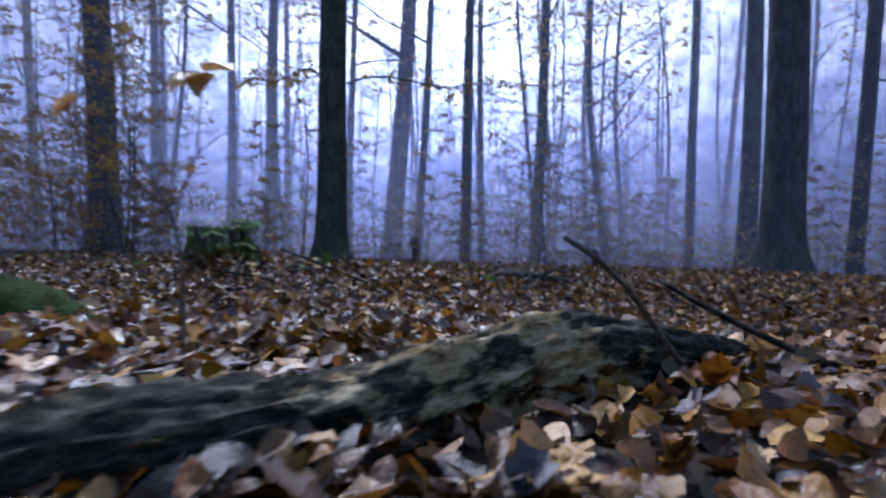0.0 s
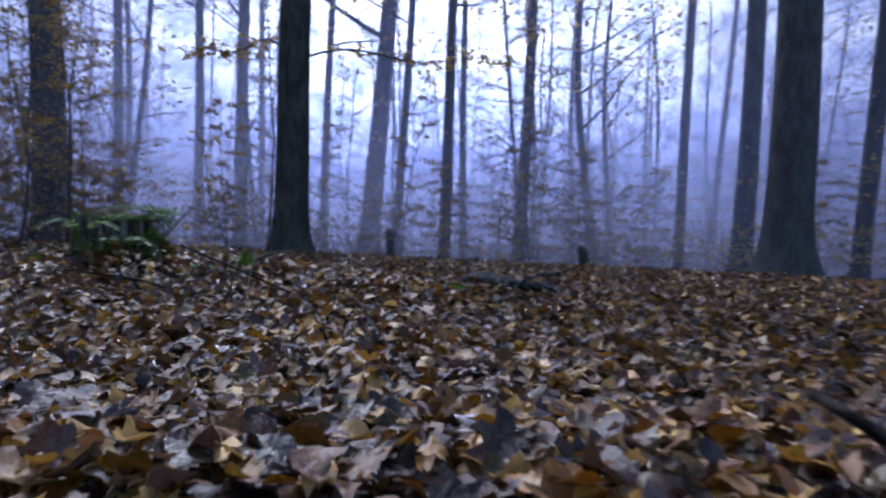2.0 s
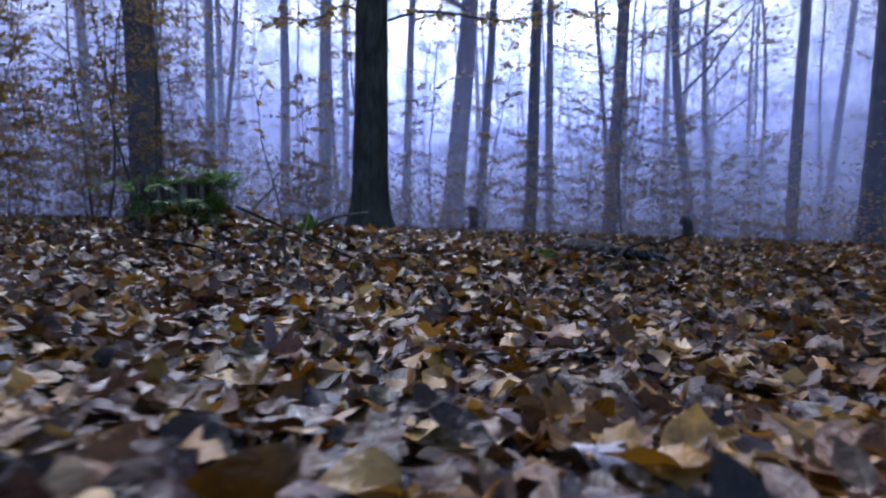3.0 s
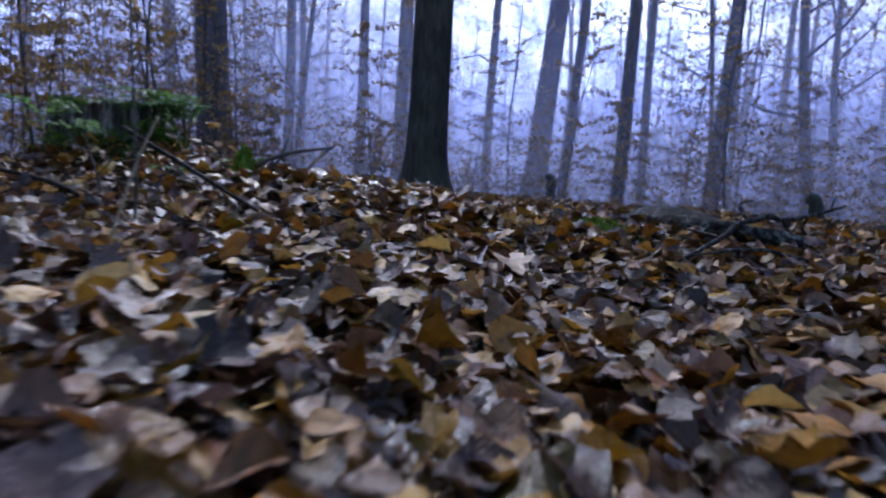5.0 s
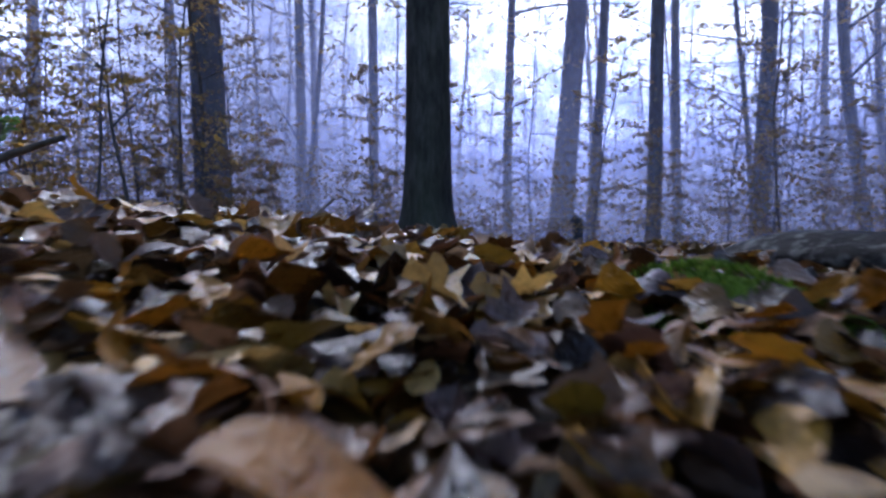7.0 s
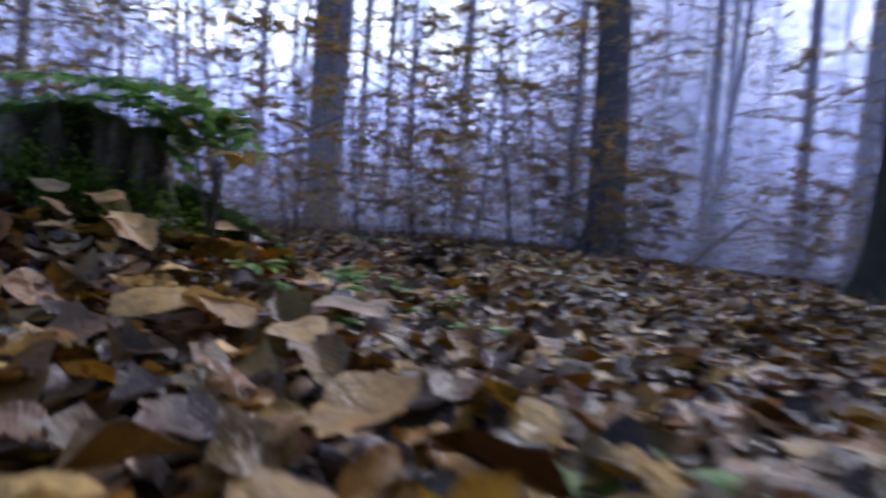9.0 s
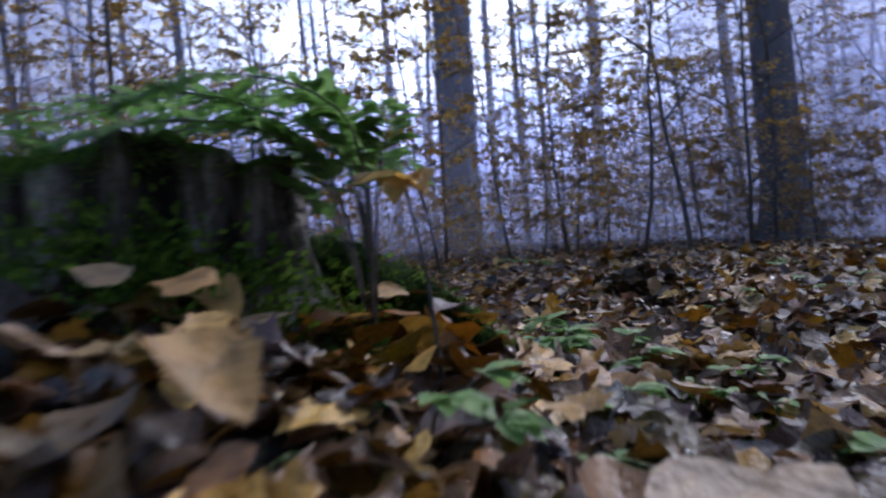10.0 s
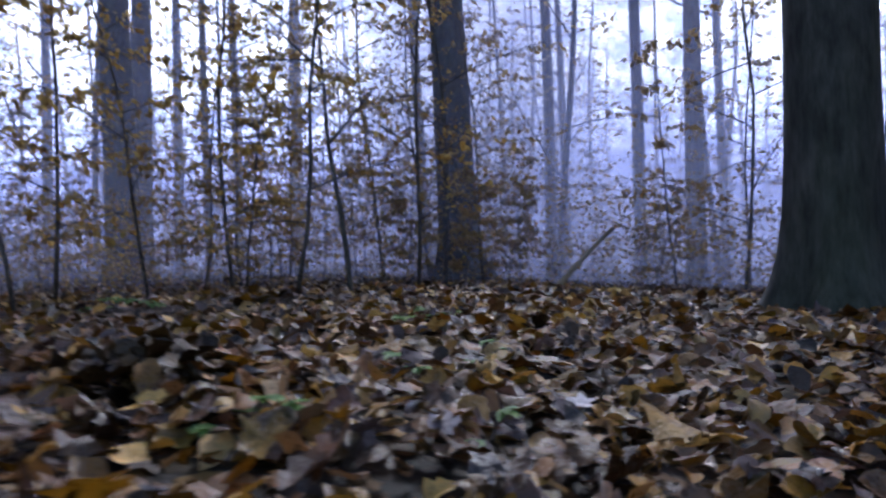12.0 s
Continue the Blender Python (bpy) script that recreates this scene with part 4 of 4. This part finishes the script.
fern((-1.64, 5.26, 0.12), [[(-1.66, 5.22, 0.34), (-1.675, 5.15, 0.43), (-1.72, 5.05, 0.43), (-1.74, 4.93, 0.395)],
                           [(-1.62, 5.25, 0.36), (-1.62, 5.20, 0.44), (-1.60, 5.08, 0.44)],
                           [(-1.62, 5.24, 0.36), (-1.60, 5.12, 0.435), (-1.60, 5.00, 0.445), (-1.62, 4.86, 0.42)], [(-1.64, 5.22, 0.35), (-1.69, 5.10, 0.45), (-1.72, 4.98, 0.46), (-1.78, 4.84, 0.44)],
                           [(-1.58, 5.25, 0.36), (-1.54, 5.20, 0.43), (-1.50, 5.10, 0.44), (-1.48, 5.02, 0.41)],
                           [(-1.60, 5.27, 0.33), (-1.56, 5.28, 0.40), (-1.50, 5.26, 0.41)],
                           [(-1.66, 5.22, 0.30), (-1.70, 5.10, 0.385), (-1.78, 4.96, 0.40), (-1.82, 4.84, 0.375)], [(-1.60, 5.22, 0.33), (-1.58, 5.14, 0.40), (-1.55, 5.02, 0.405), (-1.53, 4.94, 0.38)],
                           [(-1.66, 5.27, 0.36), (-1.68, 5.24, 0.44), (-1.72, 5.16, 0.47), (-1.76, 5.06, 0.46)],
                           [(-1.72, 5.28, 0.34), (-1.78, 5.33, 0.40), (-1.86, 5.40, 0.36)]], 3, "green fern arching over the edge of the mossy stump")
fern((-1.80, 4.72, 0.15), [[(-1.82, 4.66, 0.33), (-1.84, 4.55, 0.37), (-1.86, 4.42, 0.32)], [(-1.74, 4.70, 0.32), (-1.64, 4.66, 0.36), (-1.52, 4.62, 0.32)],
                           [(-1.86, 4.76, 0.30), (-1.98, 4.80, 0.34)]], 4, "small green fern growing beside the stump")
fern((-1.45, 4.62, 0.10), [[(-1.42, 4.58, 0.25), (-1.34, 4.52, 0.28), (-1.22, 4.46, 0.24)], [(-1.48, 4.56, 0.25), (-1.52, 4.46, 0.27)]], 6, "low green fern on the leafy mound")


def herb(x, y, seed, count, size, label, material=GREEN):
    """A low plant: short stalks that each carry one spread green leaf."""
    rng = np.random.default_rng(seed)
    t = empty("herb", x, y, float(lie(x, y)), label=label, category="plant")
    for k in range(count):
        a = k * 2.4 + rng.normal(0, 0.3)
        tip = Vector((math.cos(a) * size * rng.uniform(0.5, 1.3), math.sin(a) * size * rng.uniform(0.5, 1.3), rng.uniform(0.025, 0.075)))
        st = part("stalk", Shape().tube([(0, 0, -0.01), tip * 0.6 + Vector((0, 0, 0.01)), tip], [0.0018, 0.0015, 0.001], 5), TWIG, t)
        b = Shape()
        out = Vector((math.cos(a), math.sin(a), 0.0))
        for turn in (-0.9, -0.45, 0, 0.45, 0.9):
            d = Matrix.Rotation(turn, 3, "Z") @ out + Vector((0, 0, rng.normal(-0.1, 0.15)))
            b.leaf(tip, d, Vector((0, 0, 1)), size * rng.uniform(0.7, 1.0) * (1 - 0.25 * abs(turn)), size * 0.42, 0.1)
        part("leaf", b, material, st)
    return t


for k, (x, y, n, size) in enumerate(((-1.31, 5.23, 6, 0.055), (-1.34, 5.38, 6, 0.055), (-1.95, 5.60, 8, 0.065), (-1.79, 5.57, 8, 0.065), (-1.69, 5.63, 8, 0.06), (-1.53, 5.71, 7, 0.05), (-1.86, 5.68, 6, 0.06), (-4.8, 7.0, 6, 0.08), (-5.2, 6.9, 5, 0.08), (-2.3, 6.67, 3, 0.04), (-2.32, 6.9, 4, 0.04), (-1.96, 6.52, 3, 0.035), (-0.52, 5.16, 3, 0.06), (-0.68, 5.38, 4, 0.05), (-1.2, 5.62, 5, 0.05), (-2.9, 7.2, 7, 0.06),
                                     (-3.2, 7.6, 6, 0.06), (-2.1, 5.75, 5, 0.05), (-0.85, 4.72, 4, 0.05), (-1.0, 4.55, 4, 0.045), (-2.2, 6.3, 4, 0.05))):
    herb(x, y, 50 + k, n, size, "low green herb with lobed leaves among the fallen leaves")
cushion("moss_cushion", -1.55, 5.62, 0.14, 0.06, 0.05, 20, 2, "green moss spilling over the leaf litter by the stump")
cushion("moss_cushion", -2.91, 5.70, 0.122, 0.092, 0.095, 40, 6, "flat patch of bright green moss among leaves")
cushion("moss_cushion", -1.3, 5.80, 0.10, 0.05, 0.03, 35, 3, "thin patch of green moss among leaves")
cushion("moss_cushion", -0.80, 4.68, 0.05, 0.045, 0.105, 0, 4, "small round bright green moss tuft on the mound")
cushion("moss_cushion", -1.45, 4.80, 0.16, 0.12, 0.07, 10, 5, "dark moss cushion at the foot of the stump", material=SHADEDMOSS)


# ---- thin young stems near the way ----
def young_stem(name, stem, forks, leaves, label, seed, radius=0.005):
    rng = np.random.default_rng(seed)
    ox, oy, oz = stem[0]
    t = empty(name, ox, oy, oz, label=label, category="sapling")
    tube_thing("stem", local(stem, ox, oy, oz), [radius * (1 - 0.7 * i / (len(stem) - 1)) for i in range(len(stem))], TWIG, 7, 0.05, seed, t)
    for f in forks:
        tube_thing("twig", local(f, ox, oy, oz), [radius * 0.6 * (1 - 0.7 * i / (len(f) - 1)) for i in range(len(f))], TWIG, 6, 0.05, seed, t)
    for p, size, m in leaves:
        s = Shape()
        c = Vector(local([p], ox, oy, oz)[0])
        a = rng.uniform(0, 6.28)
        for turn in (0, 0.7, -0.7):
            s.leaf(c, Vector((math.cos(a + turn), math.sin(a + turn), rng.normal(-0.4, 0.3))), Vector((rng.normal(0, 0.4), rng.normal(0, 0.4), 1)), size, size * 0.6, 0.2)
        part("leaf", s, m, t)
    return t


young_stem("sapling", [(-0.02, 1.42, 0.0), (-0.005, 1.405, 0.2), (-0.008, 1.401, 0.335), (-0.026, 1.40, 0.407), (-0.077, 1.348, 0.544), (-0.156, 1.342, 0.66), (-0.2, 1.33, 0.8)],
           [[(-0.015, 1.40, 0.40), (0.047, 1.362, 0.50), (0.12, 1.372, 0.549)], [(0.047, 1.362, 0.50), (0.05, 1.365, 0.58), (0.06, 1.367, 0.64)]],
           [((0.055, 1.367, 0.635), 0.085, YELLOW), ((-0.15, 1.342, 0.59), 0.05, YELLOW), ((0.049, 1.362, 0.48), 0.03, YELLOW)], "thin forked sapling with a last yellow leaf", 5, 0.004)
young_stem("sapling", [(-0.59, 4.04, -0.05), (-0.61, 4.07, 0.12), (-0.66, 4.11, 0.29), (-0.79, 4.22, 0.53), (-0.835, 4.27, 0.69), (-0.91, 4.32, 0.84)],
           [[(-0.62, 4.075, 0.17), (-0.57, 4.08, 0.24)], [(-0.69, 4.13, 0.36), (-0.62, 4.12, 0.43)], [(-0.835, 4.27, 0.69), (-0.79, 4.27, 0.81)]],
           [((-0.91, 4.32, 0.82), 0.04, HUNG), ((-0.79, 4.27, 0.78), 0.045, HUNG), ((-0.835, 4.27, 0.71), 0.035, HUNG), ((-0.80, 4.23, 0.58), 0.035, HUNG), ((-0.81, 4.24, 0.55), 0.03, HUNG)], "spindly bare sapling with a few shrivelled leaves", 6)
young_stem("sapling", [(-0.80, 4.70, 0.05), (-0.755, 4.73, 0.12), (-0.70, 4.75, 0.19), (-0.675, 4.755, 0.26)], [[(-0.70, 4.75, 0.19), (-0.685, 4.76, 0.15)]], [], "short dark forked twig standing in the leaves", 7, 0.008)
young_stem("sapling", [(-1.0, 4.30, 0.0), (-1.06, 4.33, 0.10), (-1.15, 4.37, 0.20), (-1.20, 4.40, 0.31)], [[(-1.06, 4.33, 0.10), (-0.99, 4.35, 0.18)]], [], "short bare twig standing in the leaves", 8)
stick_thing([(-0.455, 3.86, -0.02), (-0.46, 3.91, 0.09), (-0.463, 3.95, 0.17), (-0.455, 3.99, 0.25)], [0.003, 0.003, 0.003, 0.002], "pale peeled twig standing askew in the leaves", PALEWOOD, 31)
stick_thing([(-0.40, 4.30, -0.02), (-0.30, 4.34, 0.035), (-0.16, 4.36, 0.03), (-0.02, 4.40, 0.015)], [0.003, 0.004, 0.004, 0.002], "thin dark twig lying on the leaves", DARKWOOD, 32)
stick_thing([(-0.62, 4.42, 0.02), (-0.45, 4.46, 0.055), (-0.28, 4.50, 0.05)], [0.007, 0.008, 0.005], "grey broken stick lying across the mound", TWIG, 33)
stick_thing([(-0.95, 4.22, 0.03), (-1.2, 4.28, 0.075), (-1.5, 4.32, 0.10)], [0.006, 0.008, 0.006], "dark stick half hidden in the leaves", DARKWOOD, 34)
young_stem("sapling", [(-4.89, 8.36, 0.0), (-5.0, 8.38, 0.5), (-5.25, 8.45, 1.1), (-5.318, 8.47, 1.5), (-5.60, 8.6, 2.3), (-5.8, 8.7, 3.2)],
           [[(-5.25, 8.45, 1.1), (-5.0, 8.7, 1.5)], [(-5.4, 8.5, 1.7), (-5.9, 8.3, 2.2)]], [((-5.0, 8.7, 1.5), 0.07, HUNG), ((-5.9, 8.3, 2.2), 0.07, HUNG), ((-5.6, 8.6, 2.3), 0.07, HUNG)], "slender crooked young tree among the leaf sprays", 9, 0.022)
young_stem("sapling", [(-1.47, 5.30, 0.08), (-1.48, 5.29, 0.24), (-1.50, 5.275, 0.345)], [], [((-1.50, 5.27, 0.335), 0.06, HUNG), ((-1.49, 5.30, 0.34), 0.05, YELLOW)], "small stalk with two hanging brown leaves", 10, 0.003)
for k, (x, y, h, r) in enumerate(((1.64, 9.17, 0.10, 0.065), (-1.75, 14.16, 0.22, 0.09))):
    snag = tube_thing("snag", [(x, y, -0.8), (x + 0.02, y, h * 0.1), (x - 0.03, y + 0.02, h * 0.7), (x - 0.01, y + 0.02, h)], [r, r * 0.9, r * 0.75, r * 0.2], BARK, 12, 0.14, 60 + k)
    tagged(snag, "dark broken snag of a dead young tree", "snag")
young_stem("tree", [(8.08, 13.82, -0.6), (8.135, 13.92, 0.82), (8.25, 14.0, 1.7), (8.38, 14.09, 2.74), (8.27, 14.16, 3.49), (8.50, 14.26, 4.66), (8.6, 14.3, 6.2)],
           [[(8.38, 14.09, 2.74), (8.89, 14.14, 3.16), (9.2, 14.2, 3.7), (9.42, 14.25, 4.34), (9.6, 14.3, 5.2)], [(8.16, 13.94, 1.05), (8.58, 13.99, 1.53), (9.0, 14.0, 1.75), (9.48, 14.05, 2.04)],
            [(8.27, 14.16, 3.49), (7.9, 14.2, 3.6), (7.7, 14.2, 3.9)]], [], "thin crooked tree with bent forking limbs", 21, 0.06)


# ---- single leaves lying on top of the litter along the way ----
def leaf_variant(k):
    rng = np.random.default_rng(200 + k)
    blade = lobed_blade() if k % 7 == 3 else oval_blade(6, 5)
    v, f, uv = scatter(rng, blade, np.zeros((1, 2)), 0.088 if k % 7 == 3 else 0.07, 0.25, 0.0, height=0)
    me = arrays_to_mesh("leaf", v, f, uv)
    me.materials.append(LEAF if k % 9 else YELLOW)
    return me


variants = [leaf_variant(k) for k in range(18)]
rng = np.random.default_rng(77)
for k in range(300):
    if k < 200:
        x, y = rng.uniform(-0.5, 1.2), rng.uniform(1.9, 5.0)
    else:
        x, y = rng.uniform(-2.6, -0.2), rng.uniform(5.0, 7.2)
    if math.hypot(x - STUMP[0], y - STUMP[1]) < 0.25 or (0.0 < x < 0.42 and 3.9 < y < 4.18):
        continue
    ob = part("leaf", variants[k % 18], LEAF, ground)
    ob.matrix_basis = pose(x, y, float(lie(x, y)) + 0.028, rng.normal(0, 14), rng.normal(0, 14), rng.uniform(0, 360))


rng = np.random.default_rng(83)
for k in range(34):
    f = rng.random()
    x, y, z = -1.74 + 0.10 * f + rng.normal(0, 0.05), 5.27 + 0.25 * f + rng.normal(0, 0.03), 0.22 - 0.18 * f
    ob = part("leaf", variants[(5 * k) % 18], LEAF, ground)
    ob.matrix_basis = pose(x, y, max(z, float(lie(x, y)) + 0.03), rng.normal(0, 22), rng.normal(0, 22), rng.uniform(0, 360))


def leaf_heap(x, y, radius, rise, count, seed):
    """A small heap of dark wet leaves."""
    rng = np.random.default_rng(seed)
    xy = rng.normal(0, radius * 0.5, (count, 2))
    high = rise * np.exp(-(xy ** 2).sum(1) / radius ** 2)
    v, f, uv = scatter(rng, oval_blade(5, 3), xy, 0.06, 0.5, 0.02, height=high)
    me = arrays_to_mesh("leaf_heap", v, f, uv)
    ob = part("leaf_heap", me, DARKLEAF)
    ob.matrix_basis = pose(x, y, float(lie(x, y)) + 0.01)
    return tagged(ob, "small heap of dark wet brown leaves", "leaves", kind="stuff")


leaf_heap(-2.60, 6.30, 0.14, 0.06, 130, 90)


def marked_leaf(x, y, z, material, size, lobed, tilt, turn, seed):
    rng = np.random.default_rng(seed)
    v, f, uv = scatter(rng, lobed_blade() if lobed else oval_blade(6, 5), np.zeros((1, 2)), size, 0.1, 0.0, height=0, curl=0.75)
    me = arrays_to_mesh("leaf", v, f, uv)
    ob = part("leaf", me, material, ground)
    ob.matrix_basis = pose(x, y, z, tilt, 0, turn)
    return ob


for k, (x, y, m, size, lobed, lift, tilt, turn) in enumerate((
        (0.586, 2.322, SILVER, 0.075, True, 0.05, 12, 40), (0.281, 4.198, PALE, 0.125, True, 0.062, 14, 25), (0.213, 4.149, LILAC, 0.085, True, 0.05, 10, 120), (0.37, 4.17, LILAC, 0.08, True, 0.045, 12, 300), (0.653, 4.513, PALE, 0.065, False, 0.04, 20, 80), (0.24, 4.33, AMBER, 0.075, False, 0.055, 25, 100), (-0.07, 3.777, AMBER, 0.085, False, 0.07, 75, 20), (-0.218, 4.637, YELLOW, 0.07, False, 0.06, 8, 85), (-1.267, 5.342, YELLOW, 0.07, True, 0.06, 25, 340), (-1.114, 5.369, PALE, 0.085, False, 0.06, 15, 60), (-1.39, 5.07, YELLOW, 0.06, False, 0.075, 30, 95), (-1.33, 5.09, YELLOW, 0.055, False, 0.065, 20, 80), (-1.985, 6.467, LILAC, 0.06, True, 0.05, 10, 60), (0.19, 4.21, YELLOW, 0.06, False, 0.05, 20, 200),
        (-1.953, 6.733, SILVER, 0.07, True, 0.05, 15, 20), (-1.83, 6.78, YELLOW, 0.09, False, 0.05, 10, 150), (-2.065, 6.585, PALE, 0.06, True, 0.05, 5, 80),
        (-0.431, 5.10, GREEN, 0.055, True, 0.05, 15, 60), (-0.60, 5.13, YELLOW, 0.07, False, 0.06, 30, 100), (-1.045, 5.115, YELLOW, 0.085, False, 0.05, 12, 85), (-1.006, 5.173, YELLOW, 0.06, False, 0.05, 20, 120),
        (-1.45, 5.0, PALE, 0.07, False, 0.085, 40, 80), (-1.50, 5.085, YELLOW, 0.07, False, 0.055, 40, 110), (-1.334, 5.088, YELLOW, 0.07, False, 0.05, 25, 90), (-1.137, 5.356, PALE, 0.08, False, 0.05, 15, 60),
        (0.393, 3.342, YELLOW, 0.075, False, 0.05, 12, 80), (0.597, 3.557, PALE, 0.065, False, 0.05, 25, 130), (0.376, 3.809, YELLOW, 0.06, False, 0.05, 15, 20), (-0.75, 5.22, YELLOW, 0.085, False, 0.05, 20, 20), (-0.92, 5.22, YELLOW, 0.075, False, 0.055, 15, 100),
        (-1.05, 5.18, YELLOW, 0.08, False, 0.05, 20, 250), (-1.22, 5.02, PALE, 0.065, False, 0.09, 30, 200), (-1.2, 5.10, YELLOW, 0.065, False, 0.08, 30, 120),
        (-1.33, 5.42, YELLOW, 0.07, True, 0.05, 25, 330), (0.82, 1.33, YELLOW, 0.07, False, 0.05, 50, 90), (0.58, 1.03, YELLOW, 0.065, False, 0.05, 65, 30),
        (0.4, 1.9, LEAF, 0.09, True, 0.05, 10, 70), (-0.7, 5.40, PALE, 0.06, False, 0.05, 10, 300), (0.1, 4.7, YELLOW, 0.07, False, 0.05, 10, 60))):
    marked_leaf(x, y, float(lie(x, y)) + lift + (0.022 if -1.45 < x < -0.9 and 5.0 < y < 5.4 else 0), m, size, lobed, tilt, turn, 400 + k)

# ---- the misty distance: a glowing backdrop ----
def backdrop():
    s = Shape()
    n = 64
    for z in (-6, 6, 14, 26, 60):
        for k in range(n):
            a = radians(-85 + 225 * k / (n - 1))
            s.v.append(Vector((-95 * math.sin(a), 95 * math.cos(a), z)))
    for i in range(4):
        for k in range(n - 1):
            a, b = i * n + k, i * n + k + 1
            s.f.append((a, b, b + n, a + n))
    m = bpy.data.materials.new("mist")
    m.use_nodes = True
    n_, l = m.node_tree.nodes, m.node_tree.links
    n_.remove(n_["Principled BSDF"])
    # The sheet glows by itself: haze, sky gaps and brighter headings painted as emission
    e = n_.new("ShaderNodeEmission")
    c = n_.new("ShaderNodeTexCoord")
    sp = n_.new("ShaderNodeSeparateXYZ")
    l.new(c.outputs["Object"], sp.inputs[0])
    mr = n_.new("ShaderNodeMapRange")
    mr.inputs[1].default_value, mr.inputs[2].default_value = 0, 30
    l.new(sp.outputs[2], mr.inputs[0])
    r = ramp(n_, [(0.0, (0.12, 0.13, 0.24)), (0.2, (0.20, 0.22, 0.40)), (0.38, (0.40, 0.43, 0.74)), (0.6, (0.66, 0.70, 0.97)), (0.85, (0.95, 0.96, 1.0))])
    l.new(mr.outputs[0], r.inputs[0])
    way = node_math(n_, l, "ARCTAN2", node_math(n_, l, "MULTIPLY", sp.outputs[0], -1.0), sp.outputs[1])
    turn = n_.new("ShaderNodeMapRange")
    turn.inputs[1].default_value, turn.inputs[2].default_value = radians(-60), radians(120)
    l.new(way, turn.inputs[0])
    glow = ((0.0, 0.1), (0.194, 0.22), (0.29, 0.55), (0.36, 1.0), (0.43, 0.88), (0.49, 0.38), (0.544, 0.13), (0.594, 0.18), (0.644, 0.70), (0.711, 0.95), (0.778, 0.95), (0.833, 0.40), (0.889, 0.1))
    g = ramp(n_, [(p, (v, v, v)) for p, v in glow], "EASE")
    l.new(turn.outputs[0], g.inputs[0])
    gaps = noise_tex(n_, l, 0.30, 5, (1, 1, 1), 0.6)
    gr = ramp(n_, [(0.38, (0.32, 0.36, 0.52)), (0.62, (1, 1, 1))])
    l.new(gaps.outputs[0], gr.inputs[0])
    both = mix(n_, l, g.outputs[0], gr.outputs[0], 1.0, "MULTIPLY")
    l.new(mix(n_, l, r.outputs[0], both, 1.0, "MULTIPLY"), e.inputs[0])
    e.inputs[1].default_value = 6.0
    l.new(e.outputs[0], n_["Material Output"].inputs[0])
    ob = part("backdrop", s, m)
    return tagged(ob, "glowing backdrop painted as pale blue mist behind the wood", "mist", kind="structure")


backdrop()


# ---- mist between the farther trees: see-through sheets for haze ----
def mist_material(name, thick):
    m = bpy.data.materials.new(name)
    m.use_nodes = True
    n, l = m.node_tree.nodes, m.node_tree.links
    n.remove(n["Principled BSDF"])
    clear, back, front = n.new("ShaderNodeBsdfTransparent"), n.new("ShaderNodeBsdfTranslucent"), n.new("ShaderNodeBsdfDiffuse")
    # Haze is put into the sheets' pale blue tint, with more cover low down
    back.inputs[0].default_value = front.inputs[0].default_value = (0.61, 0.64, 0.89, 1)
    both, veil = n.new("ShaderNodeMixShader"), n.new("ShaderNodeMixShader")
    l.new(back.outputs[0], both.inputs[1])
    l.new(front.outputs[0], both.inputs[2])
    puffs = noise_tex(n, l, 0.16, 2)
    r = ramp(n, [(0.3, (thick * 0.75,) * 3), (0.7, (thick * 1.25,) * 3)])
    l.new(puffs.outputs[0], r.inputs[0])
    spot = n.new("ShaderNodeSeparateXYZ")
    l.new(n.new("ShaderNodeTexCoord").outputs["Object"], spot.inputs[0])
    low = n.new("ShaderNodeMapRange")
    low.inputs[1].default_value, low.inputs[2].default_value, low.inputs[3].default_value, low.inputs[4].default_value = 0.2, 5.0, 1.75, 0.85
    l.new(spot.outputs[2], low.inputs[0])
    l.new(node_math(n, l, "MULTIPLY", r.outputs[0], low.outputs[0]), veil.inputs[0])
    l.new(clear.outputs[0], veil.inputs[1])
    l.new(both.outputs[0], veil.inputs[2])
    l.new(veil.outputs[0], n["Material Output"].inputs[0])
    return m


def mist(radius, thick, height):
    s = Shape()
    n = 48
    for z in (-3.6, height):
        for k in range(n):
            a = radians(-75 + 205 * k / (n - 1))
            s.v.append(Vector((-2.5 - radius * math.sin(a), 4.5 + radius * math.cos(a), z)))
    s.f += [(k, k + 1, k + 1 + n, k + n) for k in range(n - 1)]
    ob = part("mist", s, mist_material("haze_sheet", thick))
    return tagged(ob, "thin see-through sheet tinted pale blue as haze between the far trees", "mist", kind="stuff")


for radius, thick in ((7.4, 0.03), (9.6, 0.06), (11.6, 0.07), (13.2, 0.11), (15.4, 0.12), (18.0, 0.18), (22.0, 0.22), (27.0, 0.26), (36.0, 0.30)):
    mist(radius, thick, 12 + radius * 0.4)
